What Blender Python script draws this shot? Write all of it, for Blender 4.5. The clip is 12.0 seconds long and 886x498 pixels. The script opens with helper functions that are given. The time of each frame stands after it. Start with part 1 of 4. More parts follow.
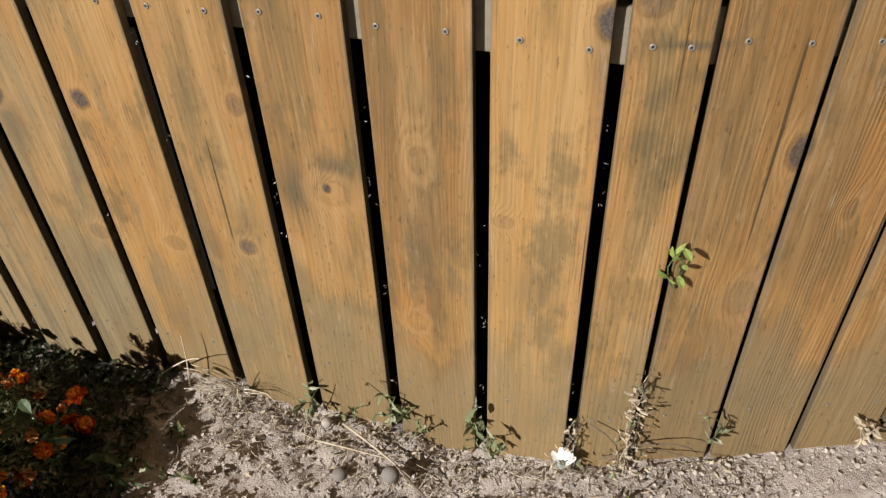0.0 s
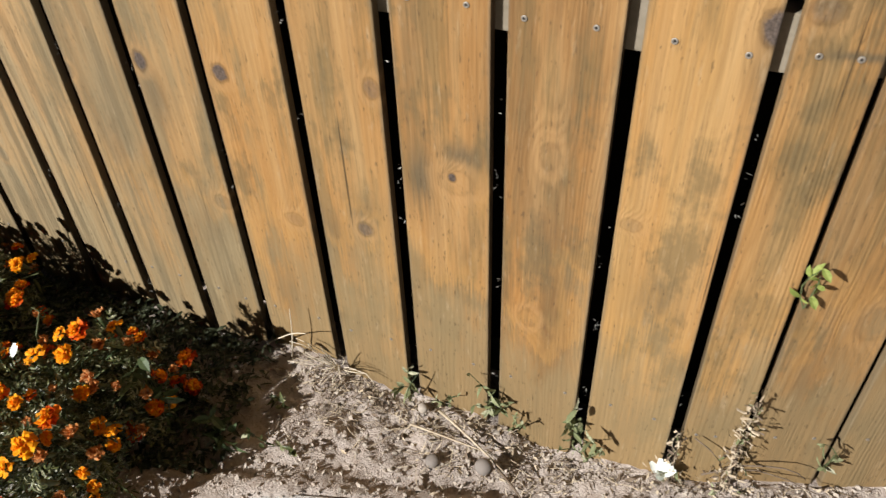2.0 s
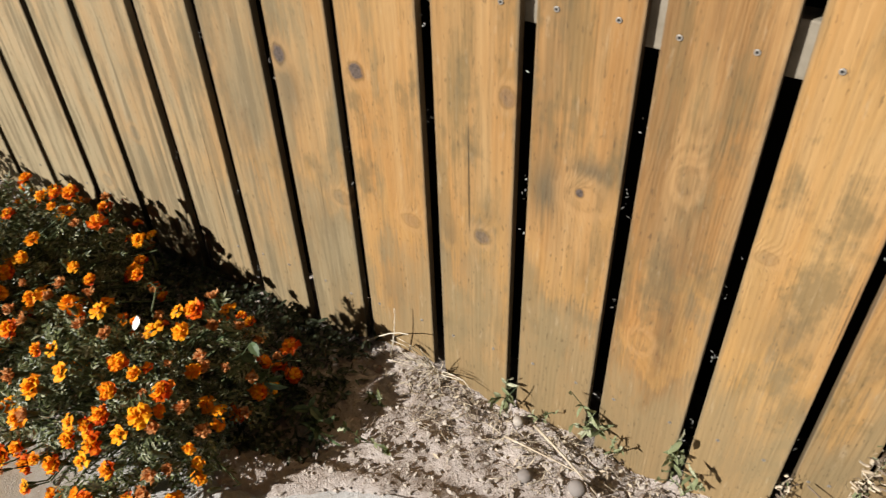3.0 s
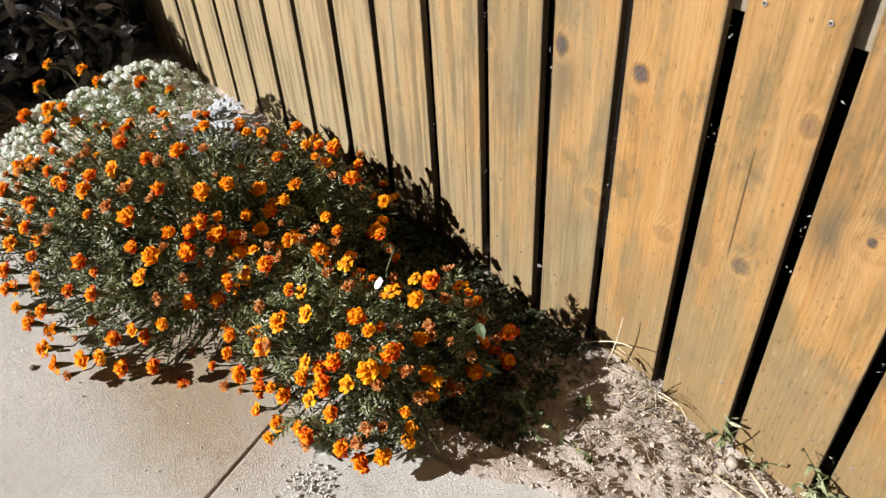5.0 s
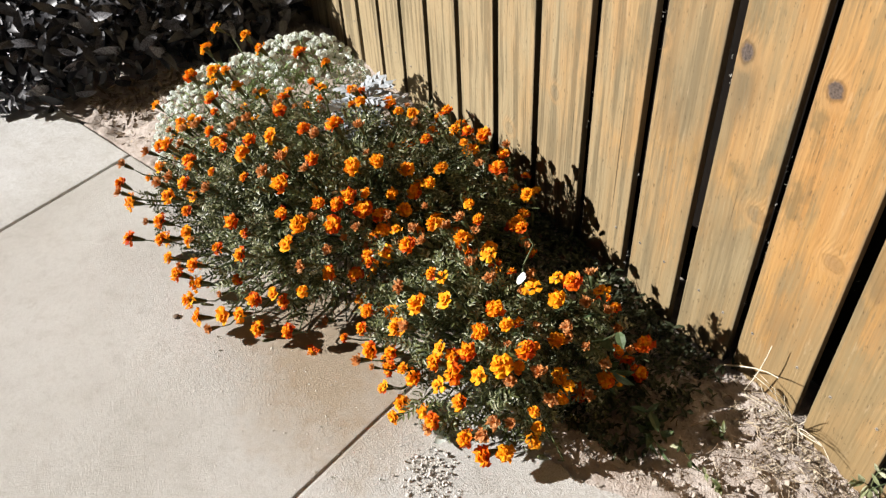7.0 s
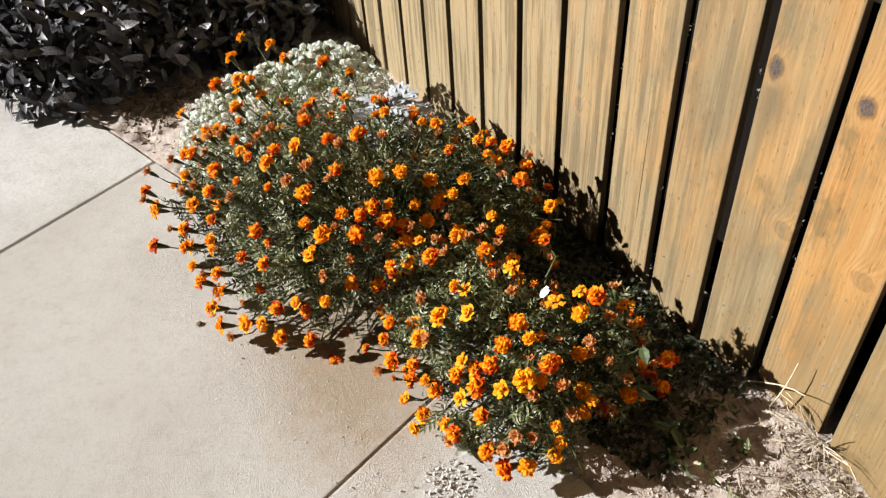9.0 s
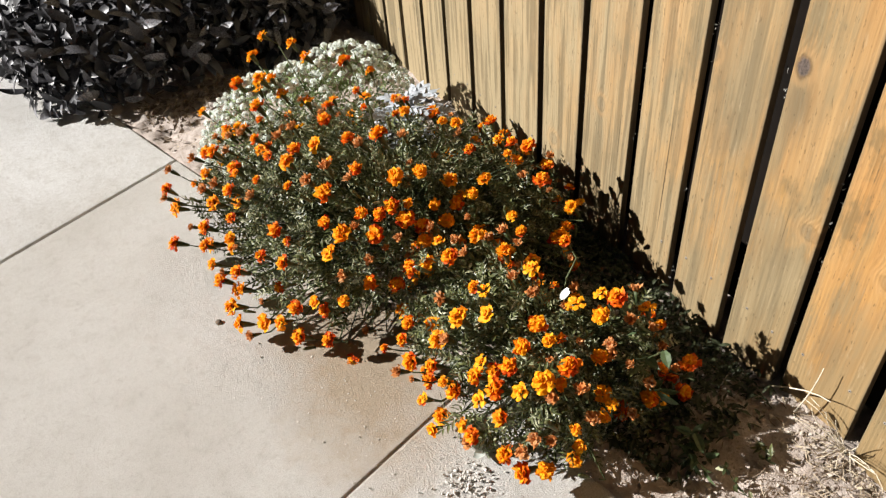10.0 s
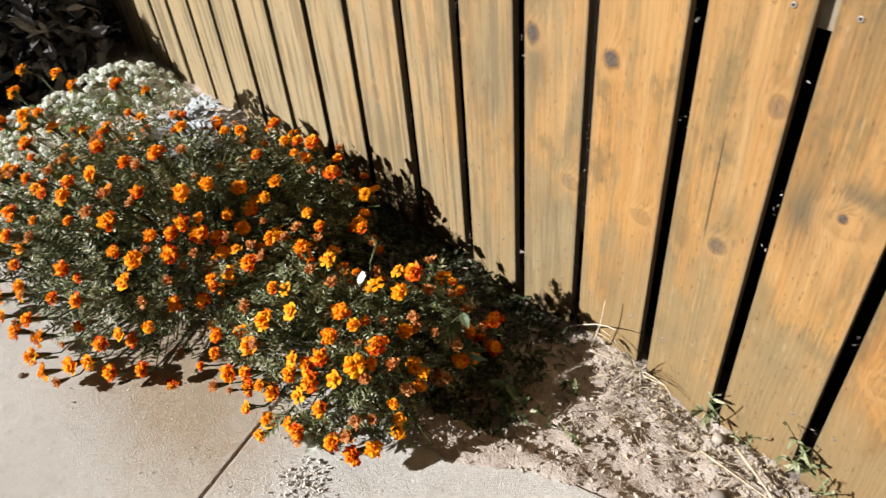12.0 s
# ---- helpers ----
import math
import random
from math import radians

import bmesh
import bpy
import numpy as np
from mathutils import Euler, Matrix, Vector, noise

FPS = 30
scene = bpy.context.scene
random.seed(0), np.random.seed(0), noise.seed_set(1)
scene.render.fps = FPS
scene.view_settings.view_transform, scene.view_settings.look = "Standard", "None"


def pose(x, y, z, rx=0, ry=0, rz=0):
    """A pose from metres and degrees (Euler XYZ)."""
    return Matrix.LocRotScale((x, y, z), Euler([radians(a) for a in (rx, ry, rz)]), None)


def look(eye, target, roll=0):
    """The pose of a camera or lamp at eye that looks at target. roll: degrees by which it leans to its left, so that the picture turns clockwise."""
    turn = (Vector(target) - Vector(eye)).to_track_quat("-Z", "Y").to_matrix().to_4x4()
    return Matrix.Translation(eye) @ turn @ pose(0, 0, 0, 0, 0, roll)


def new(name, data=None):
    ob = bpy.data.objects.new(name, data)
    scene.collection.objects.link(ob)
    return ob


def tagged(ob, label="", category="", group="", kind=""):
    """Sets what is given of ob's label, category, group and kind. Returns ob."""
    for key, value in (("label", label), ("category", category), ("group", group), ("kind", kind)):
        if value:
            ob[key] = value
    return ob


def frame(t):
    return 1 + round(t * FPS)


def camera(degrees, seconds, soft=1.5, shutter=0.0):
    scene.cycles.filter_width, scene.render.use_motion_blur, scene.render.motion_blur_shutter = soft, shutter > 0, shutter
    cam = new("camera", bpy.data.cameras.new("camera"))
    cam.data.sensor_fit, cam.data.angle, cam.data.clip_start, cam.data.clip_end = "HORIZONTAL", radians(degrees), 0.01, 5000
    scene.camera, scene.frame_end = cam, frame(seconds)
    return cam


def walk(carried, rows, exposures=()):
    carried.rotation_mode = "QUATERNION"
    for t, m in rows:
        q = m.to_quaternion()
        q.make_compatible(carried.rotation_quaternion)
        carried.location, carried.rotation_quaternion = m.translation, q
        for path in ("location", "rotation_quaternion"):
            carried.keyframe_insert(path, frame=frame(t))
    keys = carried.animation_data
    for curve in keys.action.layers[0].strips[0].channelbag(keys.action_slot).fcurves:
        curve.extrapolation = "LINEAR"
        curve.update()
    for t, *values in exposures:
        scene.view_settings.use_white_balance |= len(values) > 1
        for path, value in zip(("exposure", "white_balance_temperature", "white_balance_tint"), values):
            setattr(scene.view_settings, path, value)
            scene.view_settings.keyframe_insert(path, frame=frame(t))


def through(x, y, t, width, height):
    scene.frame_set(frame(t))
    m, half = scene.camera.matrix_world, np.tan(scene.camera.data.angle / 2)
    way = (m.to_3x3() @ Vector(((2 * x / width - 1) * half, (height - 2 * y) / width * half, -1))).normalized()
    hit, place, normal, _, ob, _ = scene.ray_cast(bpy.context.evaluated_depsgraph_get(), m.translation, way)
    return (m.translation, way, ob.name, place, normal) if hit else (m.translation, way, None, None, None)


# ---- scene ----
cam = camera(60.0, 12.0, soft=1.3, shutter=0.3)
PATH = [
    (0, (0.5036, -0.7945, 1.1473), (0.2095, 0.1479, 0.3016), -2.45),
    (0.5, (0.5044, -0.7989, 1.1448), (0.2169, 0.1307, 0.2826), -2.33),
    (1, (0.4916, -0.8030, 1.1450), (0.1850, 0.1238, 0.2864), -2.02),
    (1.5, (0.4678, -0.8069, 1.1466), (0.1206, 0.1071, 0.2898), -2.01),
    (2, (0.4388, -0.8067, 1.1507), (0.0309, 0.0821, 0.2941), -2.57),
    (2.5, (0.4106, -0.8137, 1.1523), (-0.0552, 0.0530, 0.3027), -2.61),
    (3, (0.3767, -0.8258, 1.1529), (-0.1462, 0.0110, 0.3066), -2.24),
    (3.5, (0.3550, -0.8447, 1.1536), (-0.2497, -0.0602, 0.3116), -2.80),
    (5.5, (0.2679, -0.8685, 1.1678), (-0.5141, -0.2929, 0.3035), -3.37),
    (6, (0.2498, -0.8874, 1.1677), (-0.5586, -0.3487, 0.3038), -3.01),
    (6.5, (0.2388, -0.8983, 1.1660), (-0.5946, -0.3934, 0.3055), -3.66),
    (7, (0.2293, -0.9042, 1.1660), (-0.6173, -0.4322, 0.2997), -3.84),
    (9, (0.2169, -0.9072, 1.1762), (-0.6492, -0.4580, 0.3170), -4.38),
    (9.5, (0.2122, -0.9063, 1.1736), (-0.6600, -0.4696, 0.3143), -4.82),
    (10, (0.2096, -0.9032, 1.1711), (-0.6721, -0.4830, 0.3132), -5.23),
    (10.5, (0.2091, -0.8939, 1.1726), (-0.6775, -0.4875, 0.3132), -6.24),
    (11, (0.2271, -0.8748, 1.1712), (-0.6298, -0.4194, 0.3061), -5.78),
    (11.5, (0.2618, -0.8522, 1.1738), (-0.5319, -0.3110, 0.2979), -5.73),
    (12, (0.2996, -0.8449, 1.1802), (-0.4313, -0.2270, 0.3004), -5.64),
]
walk(cam, [(t, look(eye, target, roll)) for t, eye, target, roll in PATH],
     exposures=[(0, 0.25), (1.5, 0.38), (3, 0.56), (5.5, 0.85), (7, 0.88), (10.5, 0.88), (11.5, 0.81), (12, 0.85)])

# ---- light ----
SUN_WAY = Vector((0.58, 1.0, -0.67)).normalized()
world = bpy.data.worlds.new("world")
scene.world = world
world.use_nodes = True
sky = world.node_tree.nodes.new("ShaderNodeTexSky")
sky.sky_type, sky.sun_disc = "NISHITA", False
sky.sun_elevation = math.asin(-SUN_WAY.z)
sky.sun_rotation = math.atan2(-SUN_WAY.x, -SUN_WAY.y)
world.node_tree.links.new(sky.outputs[0], world.node_tree.nodes["Background"].inputs[0])
world.node_tree.nodes["Background"].inputs[1].default_value = 0.002
sun = new("sun", bpy.data.lights.new("sun", "SUN"))
sun.data.energy, sun.data.angle, sun.data.color = 5.0, radians(0.5), (1.0, 0.972, 0.935)
sun.matrix_world = look((0, 0, 6), Vector((0, 0, 6)) + SUN_WAY)


# ---- materials ----
class Nodes:
    """A short hand for node trees."""

    def __init__(self, name, rough=0.7, spec=0.3):
        self.mat = bpy.data.materials.new(name)
        self.mat.use_nodes = True
        self.tree = self.mat.node_tree
        self.bsdf = self.tree.nodes["Principled BSDF"]
        self.bsdf.inputs["Roughness"].default_value = rough
        self.bsdf.inputs["Specular IOR Level"].default_value = spec

    def put(self, socket, value):
        if isinstance(value, bpy.types.NodeSocket):
            self.tree.links.new(value, socket)
        elif value is not None:
            socket.default_value = value

    def node(self, kind, out=0, **inputs):
        n = self.tree.nodes.new(kind)
        for key, value in inputs.items():
            self.put(n.inputs[key.replace("_", " ")], value)
        return n.outputs[out]

    def math(self, op, a, b=None, c=None):
        n = self.tree.nodes.new("ShaderNodeMath")
        n.operation = op
        for k, value in enumerate((a, b, c)):
            self.put(n.inputs[k], value)
        return n.outputs[0]

    def vec(self, op, a, b=None):
        n = self.tree.nodes.new("ShaderNodeVectorMath")
        n.operation = op
        self.put(n.inputs[0], a)
        self.put(n.inputs[1], b)
        return n.outputs[0]

    def noise(self, at, scale, detail=4.0, rough=0.55, out=0):
        return self.node("ShaderNodeTexNoise", out, Vector=at, Scale=scale, Detail=detail, Roughness=rough)

    def ramp(self, fac, *stops):
        n = self.tree.nodes.new("ShaderNodeValToRGB")
        el = n.color_ramp.elements
        while len(el) < len(stops):
            el.new(0.5)
        for e, (p, c) in zip(el, stops):
            e.position = p
            e.color = (*c, 1) if isinstance(c, tuple) else (c, c, c, 1)
        self.put(n.inputs[0], fac)
        return n.outputs[0]

    def mix(self, fac, a, b, blend="MIX"):
        n = self.tree.nodes.new("ShaderNodeMix")
        n.data_type, n.blend_type = "RGBA", blend
        for key, value in ((0, fac), (6, a), (7, b)):
            if isinstance(value, tuple):
                value = (*value, 1)
            self.put(n.inputs[key], value)
        return n.outputs[2]

    def place(self):
        return self.node("ShaderNodeNewGeometry")

    def chance(self):
        return self.node("ShaderNodeObjectInfo", 5)

    def island(self):
        return self.node("ShaderNodeNewGeometry", 8)

    def colour(self, value):
        self.put(self.bsdf.inputs["Base Color"], value)
        return self

    def bump(self, height, strength=0.5, distance=0.004):
        n = self.tree.nodes.new("ShaderNodeBump")
        n.inputs["Strength"].default_value, n.inputs["Distance"].default_value = strength, distance
        self.put(n.inputs["Height"], height)
        self.tree.links.new(n.outputs[0], self.bsdf.inputs["Normal"])
        return self


# knots of the boards: x along the fence, height, half width, tallness, darkness
KNOTS = [(-0.432, 0.604, 0.0125, 1.35, 1.0), (-0.282, 0.610, 0.0135, 1.2, 1.0), (-0.200, 0.355, 0.017, 0.8, 0.42), (-0.345, 0.352, 0.017, 0.8, 0.36),
         (-0.065, 0.374, 0.014, 1.0, 0.75), (-0.027, 0.632, 0.012, 1.3, 0.6), (0.087, 0.512, 0.0065, 1.2, 1.0), (0.094, 0.505, 0.025, 0.8, 0.08), (0.227, 0.581, 0.013, 1.6, 0.10),
         (0.209, 0.273, 0.014, 1.2, 0.14), (0.342, 0.500, 0.014, 0.7, 0.35), (0.456, 0.793, 0.017, 1.3, 1.0), (0.496, 0.815, 0.018, 0.8, 0.5),
         (0.690, 0.621, 0.015, 1.6, 0.9), (0.673, 0.376, 0.020, 1.4, 0.16), (0.777, 0.527, 0.008, 2.0, 0.45), (-1.032, 0.158, 0.014, 1.0, 0.3),
         (-0.870, 0.330, 0.012, 1.2, 0.3), (-0.597, 0.560, 0.011, 1.2, 0.35)]
# grey weather stains: x, height, half width, half height, strength
STAINS = [(0.038, 0.500, 0.020, 0.050, 1.0), (0.104, 0.552, 0.030, 0.020, 0.85), (-0.062, 0.405, 0.030, 0.030, 0.7), (0.390, 0.372, 0.032, 0.050, 0.75),
          (-0.425, 0.545, 0.035, 0.060, 0.7), (-0.390, 0.215, 0.055, 0.120, 0.9), (-0.535, 0.430, 0.040, 0.150, 0.55), (0.455, 0.760, 0.018, 0.060, 0.6),
          (0.542, 0.768, 0.036, 0.006, 1.0), (0.225, 0.480, 0.050, 0.120, 0.3), (-0.120, 0.330, 0.045, 0.060, 0.5), (0.615, 0.240, 0.012, 0.080, 0.5),
          (0.560, 0.150, 0.060, 0.050, 0.6), (0.780, 0.160, 0.070, 0.060, 0.6), (-0.880, 0.240, 0.050, 0.100, 0.7), (-0.240, 0.160, 0.050, 0.080, 0.5)]


def wood_material():
    m = Nodes("weathered_honey_pine", 0.66, 0.2)
    p = m.place()
    sep = m.tree.nodes.new("ShaderNodeSeparateXYZ")
    m.put(sep.inputs[0], p)
    x, z = sep.outputs[0], sep.outputs[2]
    luck = m.chance()
    # red: how light the board is, green: how bold its figure, blue: how grey it has gone
    looks = m.tree.nodes.new("ShaderNodeSeparateColor")
    m.put(looks.inputs[0], m.node("ShaderNodeObjectInfo", 1))
    tone, figure, age = looks.outputs[0], looks.outputs[1], looks.outputs[2]
    shift = m.node("ShaderNodeCombineXYZ", X=m.math("MULTIPLY", luck, 37.0), Y=0.0, Z=m.math("MULTIPLY", luck, 91.0))
    own = m.vec("ADD", p, shift)

    def streaks(across, along, detail=4.0, rough=0.6):
        return m.noise(m.vec("MULTIPLY", own, (across, across, along)), 1.0, detail, rough)

    def gain(value, low, high, amount=1.0):
        return m.math("MULTIPLY", m.ramp(value, (low, 0.0), (high, 1.0)), amount)

    slow, wave = streaks(9.0, 1.0, 1.5, 0.5), streaks(34.0, 6.0, 3.0, 0.55)
    fibre, hair = streaks(330.0, 7.0, 4.0, 0.7), streaks(640.0, 14.0, 2.0, 0.6)
    field = m.math("MULTIPLY_ADD", slow, m.math("MULTIPLY_ADD", figure, 150.0, 30.0), m.math("MULTIPLY", x, 620.0))
    field = m.math("ADD", field, m.math("MULTIPLY", wave, m.math("MULTIPLY_ADD", figure, 14.0, 4.0)))
    field = m.math("ADD", field, m.math("MULTIPLY", streaks(85.0, 1.6, 2.0), 9.0))
    wob = m.math("SUBTRACT", m.noise(m.vec("MULTIPLY", p, (70.0, 70.0, 55.0)), 1.0, 4.0, 0.65), 0.5)
    core = rim = pale = None
    for kx, kz, size, tall, strength in KNOTS:
        dx = m.math("MULTIPLY_ADD", m.math("SUBTRACT", x, kx), 1.0 / size, m.math("MULTIPLY", wob, 0.85))
        dz = m.math("MULTIPLY_ADD", m.math("SUBTRACT", z, kz), 1.0 / (size * tall), m.math("MULTIPLY", wob, -0.7))
        d2 = m.math("ADD", m.math("MULTIPLY", dx, dx), m.math("MULTIPLY", dz, dz))
        d = m.math("SQRT", d2)
        field = m.math("ADD", field, m.math("MULTIPLY", m.math("EXPONENT", m.math("MULTIPLY", d2, -0.22)), 16.0))
        inside_it = m.math("MULTIPLY", m.math("MINIMUM", m.math("MAXIMUM", m.math("MULTIPLY_ADD", d, -3.0, 3.1), 0.0), 1.0), strength ** 1.6)
        off = m.math("SUBTRACT", d, 1.02)
        line = m.math("MULTIPLY", m.math("EXPONENT", m.math("MULTIPLY", m.math("MULTIPLY", off, off), -40.0)), 0.2 + 0.5 * strength)
        out = m.math("SUBTRACT", d, 1.55)
        glow = m.math("EXPONENT", m.math("MULTIPLY", m.math("MULTIPLY", out, out), -5.0))
        core = inside_it if core is None else m.math("ADD", core, inside_it)
        rim = line if rim is None else m.math("ADD", rim, line)
        pale = glow if pale is None else m.math("ADD", pale, glow)
    stain = None
    for sx, sz, wide, high, strength in STAINS:
        dx = m.math("MULTIPLY", m.math("SUBTRACT", x, sx), 1.0 / wide)
        dz = m.math("MULTIPLY_ADD", m.math("SUBTRACT", z, sz), 1.0 / high, m.math("MULTIPLY_ADD", fibre, 1.6, -0.8))
        d2 = m.math("ADD", m.math("MULTIPLY", dx, dx), m.math("MULTIPLY", dz, dz))
        one = m.math("MULTIPLY", m.math("EXPONENT", m.math("MULTIPLY", d2, -1.0)), strength)
        stain = one if stain is None else m.math("MAXIMUM", stain, one)
    ring = m.math("MULTIPLY_ADD", m.math("SINE", field), 0.5, 0.5)
    c = m.ramp(tone, (0.0, (0.165, 0.090, 0.036)), (0.35, (0.240, 0.138, 0.055)), (0.7, (0.350, 0.210, 0.085)), (1.0, (0.43, 0.250, 0.088)))
    # broad runs of paler and more orange wood
    c = m.mix(gain(streaks(13.0, 1.4, 3.0), 0.42, 0.66, 0.75), c, (0.390, 0.192, 0.058))
    c = m.mix(gain(streaks(24.0, 1.6, 3.0), 0.46, 0.70, 0.5), c, (0.47, 0.310, 0.145))
    # growth rings and fibres
    late = m.math("MULTIPLY", m.ramp(ring, (0.30, 0.0), (0.92, 1.0)), m.ramp(streaks(16.0, 2.2, 3.0), (0.36, 0.15), (0.62, 1.0)))
    c = m.mix(m.math("MULTIPLY", late, m.math("MULTIPLY_ADD", figure, 0.48, -0.02)), c, (0.150, 0.070, 0.024))
    c = m.mix(m.math("MULTIPLY", m.ramp(fibre, (0.45, 0.0), (0.70, 1.0)), m.math("MULTIPLY_ADD", figure, 0.34, 0.17)), c, (0.13, 0.070, 0.025))
    c = m.mix(gain(hair, 0.52, 0.72, 0.2), c, (0.46, 0.300, 0.14))
    # grey weathering, feathered along the grain
    grey = m.math("MULTIPLY_ADD", m.math("SUBTRACT", fibre, 0.5), 0.22, streaks(15.0, 3.2, 5.0, 0.62))
    grey = m.math("MULTIPLY_ADD", m.math("SUBTRACT", age, 0.5), 0.14, grey)
    c = m.mix(gain(grey, 0.50, 0.61, 0.56), c, (0.145, 0.104, 0.046))
    blot = m.math("MULTIPLY_ADD", m.math("SUBTRACT", fibre, 0.5), 0.18, streaks(8.0, 5.0, 5.0, 0.66))
    c = m.mix(gain(blot, 0.53, 0.62, 0.6), c, (0.115, 0.090, 0.046))
    c = m.mix(m.math("MINIMUM", m.math("MULTIPLY", stain, 0.95), 0.85), c, (0.105, 0.083, 0.050))
    # splashed foot of the boards, with a warm border above the dull part
    splash = m.math("MULTIPLY_ADD", z, -2.4, m.math("MULTIPLY_ADD", streaks(9.0, 3.4, 5.0), 2.6, m.math("MULTIPLY_ADD", fibre, 0.5, -0.56)))
    c = m.mix(m.math("MULTIPLY", m.ramp(splash, (0.0, 0.0), (0.22, 1.0), (0.34, 0.0)), 0.45), c, (0.40, 0.225, 0.075))
    c = m.mix(m.math("MULTIPLY", m.ramp(splash, (0.22, 0.0), (0.65, 1.0)), 0.74), c, (0.245, 0.179, 0.092))
    # the far end has gone paler and greyer in the weather
    far = m.math("MULTIPLY_ADD", x, -0.9, m.math("MULTIPLY_ADD", grey, 1.4, -0.95))
    c = m.mix(m.math("MULTIPLY", m.ramp(far, (0.0, 0.0), (0.8, 1.0)), 0.76), c, (0.350, 0.285, 0.175))
    c = m.mix(m.math("MULTIPLY", m.ramp(streaks(52.0, 2.4, 5.0), (0.48, 0.0), (0.57, 1.0)), m.ramp(far, (0.0, 0.12), (0.5, 0.6))), c, (0.115, 0.090, 0.052))
    c = m.mix(gain(streaks(75.0, 14.0, 4.0, 0.7), 0.60, 0.70, 0.3), c, (0.44, 0.34, 0.21))
    # small pits and specks
    c = m.mix(gain(streaks(260.0, 55.0, 2.0, 0.6), 0.64, 0.70, 0.55), c, (0.075, 0.050, 0.026))
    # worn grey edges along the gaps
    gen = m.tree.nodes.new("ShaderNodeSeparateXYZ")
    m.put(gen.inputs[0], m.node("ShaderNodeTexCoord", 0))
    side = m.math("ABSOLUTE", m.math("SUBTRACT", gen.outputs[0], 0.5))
    worn = m.math("MULTIPLY_ADD", m.math("SUBTRACT", streaks(20.0, 5.0), 0.5), 0.09, side)
    c = m.mix(gain(worn, 0.455, 0.50, 0.6), c, (0.150, 0.125, 0.085))
    # side faces coloured near black, deepening the shade in the gaps
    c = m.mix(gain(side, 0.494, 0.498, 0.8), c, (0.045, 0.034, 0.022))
    # knots
    c = m.mix(m.math("MINIMUM", m.math("MULTIPLY", pale, 0.30), 0.4), c, (0.40, 0.235, 0.10))
    c = m.mix(m.math("MINIMUM", m.math("MULTIPLY", core, 1.0), 0.94), c, m.mix(m.ramp(m.noise(p, 260.0, 3.0), (0.35, 0.0), (0.65, 1.0)), (0.048, 0.039, 0.036), (0.115, 0.090, 0.078)))
    c = m.mix(m.math("MINIMUM", m.math("MULTIPLY", rim, 0.6), 0.75), c, (0.070, 0.036, 0.016))
    # drying cracks
    crack = streaks(120.0, 1.7, 1.0, 0.3)
    c = m.mix(gain(crack, 0.735, 0.76, 0.8), c, (0.04, 0.026, 0.014))
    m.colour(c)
    height = m.math("ADD", m.math("MULTIPLY", fibre, 0.7), m.math("MULTIPLY", m.math("ADD", ring, core), 0.3))
    m.bump(height, 0.7, 0.0016)
    return m.mat


def dirt_material():
    m = Nodes("dry_sandy_dirt", 0.95, 0.1)
    p = m.place()
    big, mid, fine = m.noise(p, 7.0, 5.0), m.noise(p, 45.0, 5.0, 0.7), m.noise(p, 320.0, 3.0, 0.7)
    c = m.ramp(big, (0.3, (0.463, 0.396, 0.351)), (0.7, (0.590, 0.520, 0.475)))
    c = m.mix(m.ramp(mid, (0.42, 0.0), (0.62, 0.6)), c, (0.303, 0.234, 0.182))
    c = m.mix(m.ramp(fine, (0.5, 0.0), (0.75, 0.5)), c, (0.573, 0.490, 0.438))
    m.colour(c).bump(m.math("ADD", m.math("MULTIPLY", mid, 1.0), m.math("MULTIPLY", fine, 0.6)), 0.8, 0.009)
    return m.mat


def concrete_material():
    m = Nodes("broom_finished_concrete", 0.9, 0.15)
    p = m.place()
    big, mid, fine = m.noise(p, 3.2, 5.0, 0.6), m.noise(p, 26.0, 6.0, 0.7), m.noise(p, 700.0, 2.0, 0.7)
    c = m.mix(m.node("ShaderNodeObjectInfo", 1), (0.53, 0.497, 0.45), (0.70, 0.697, 0.69))
    c = m.mix(m.ramp(big, (0.38, 0.0), (0.66, 0.45)), c, (0.432, 0.4, 0.356))
    c = m.mix(m.ramp(mid, (0.5, 0.0), (0.72, 0.4)), c, (0.346, 0.31, 0.266))
    c = m.mix(m.ramp(fine, (0.48, 0.0), (0.64, 0.6)), c, (0.288, 0.266, 0.234))
    c = m.mix(m.ramp(m.noise(p, 95.0, 6.0, 0.75), (0.52, 0.0), (0.68, 0.35)), c, (0.288, 0.256, 0.216))
    c = m.mix(m.ramp(m.noise(p, 430.0, 1.0), (0.62, 0.0), (0.72, 0.6)), c, (0.49, 0.468, 0.432))
    # sand washed on to the slab at the foot of the flowers
    sep = m.tree.nodes.new("ShaderNodeSeparateXYZ")
    m.put(sep.inputs[0], p)
    dx = m.math("MULTIPLY", m.math("ADD", sep.outputs[0], 0.80), 2.6)
    dy = m.math("MULTIPLY", m.math("ADD", sep.outputs[1], 0.63), 4.4)
    d = m.math("SQRT", m.math("ADD", m.math("MULTIPLY", dx, dx), m.math("MULTIPLY", dy, dy)))
    sand = m.math("ADD", d, m.math("MULTIPLY_ADD", mid, 0.9, m.math("MULTIPLY_ADD", big, 1.0, -0.95)))
    c = m.mix(m.ramp(sand, (0.35, 0.9), (1.0, 0.0)), c, (0.36, 0.281, 0.194))
    grain = m.noise(p, 330.0, 4.0, 0.8)
    c = m.mix(m.ramp(grain, (0.50, 0.0), (0.62, 0.35)), c, (0.302, 0.281, 0.248))
    m.colour(c).bump(m.math("ADD", m.math("MULTIPLY", grain, 1.2), mid), 0.75, 0.003)
    return m.mat


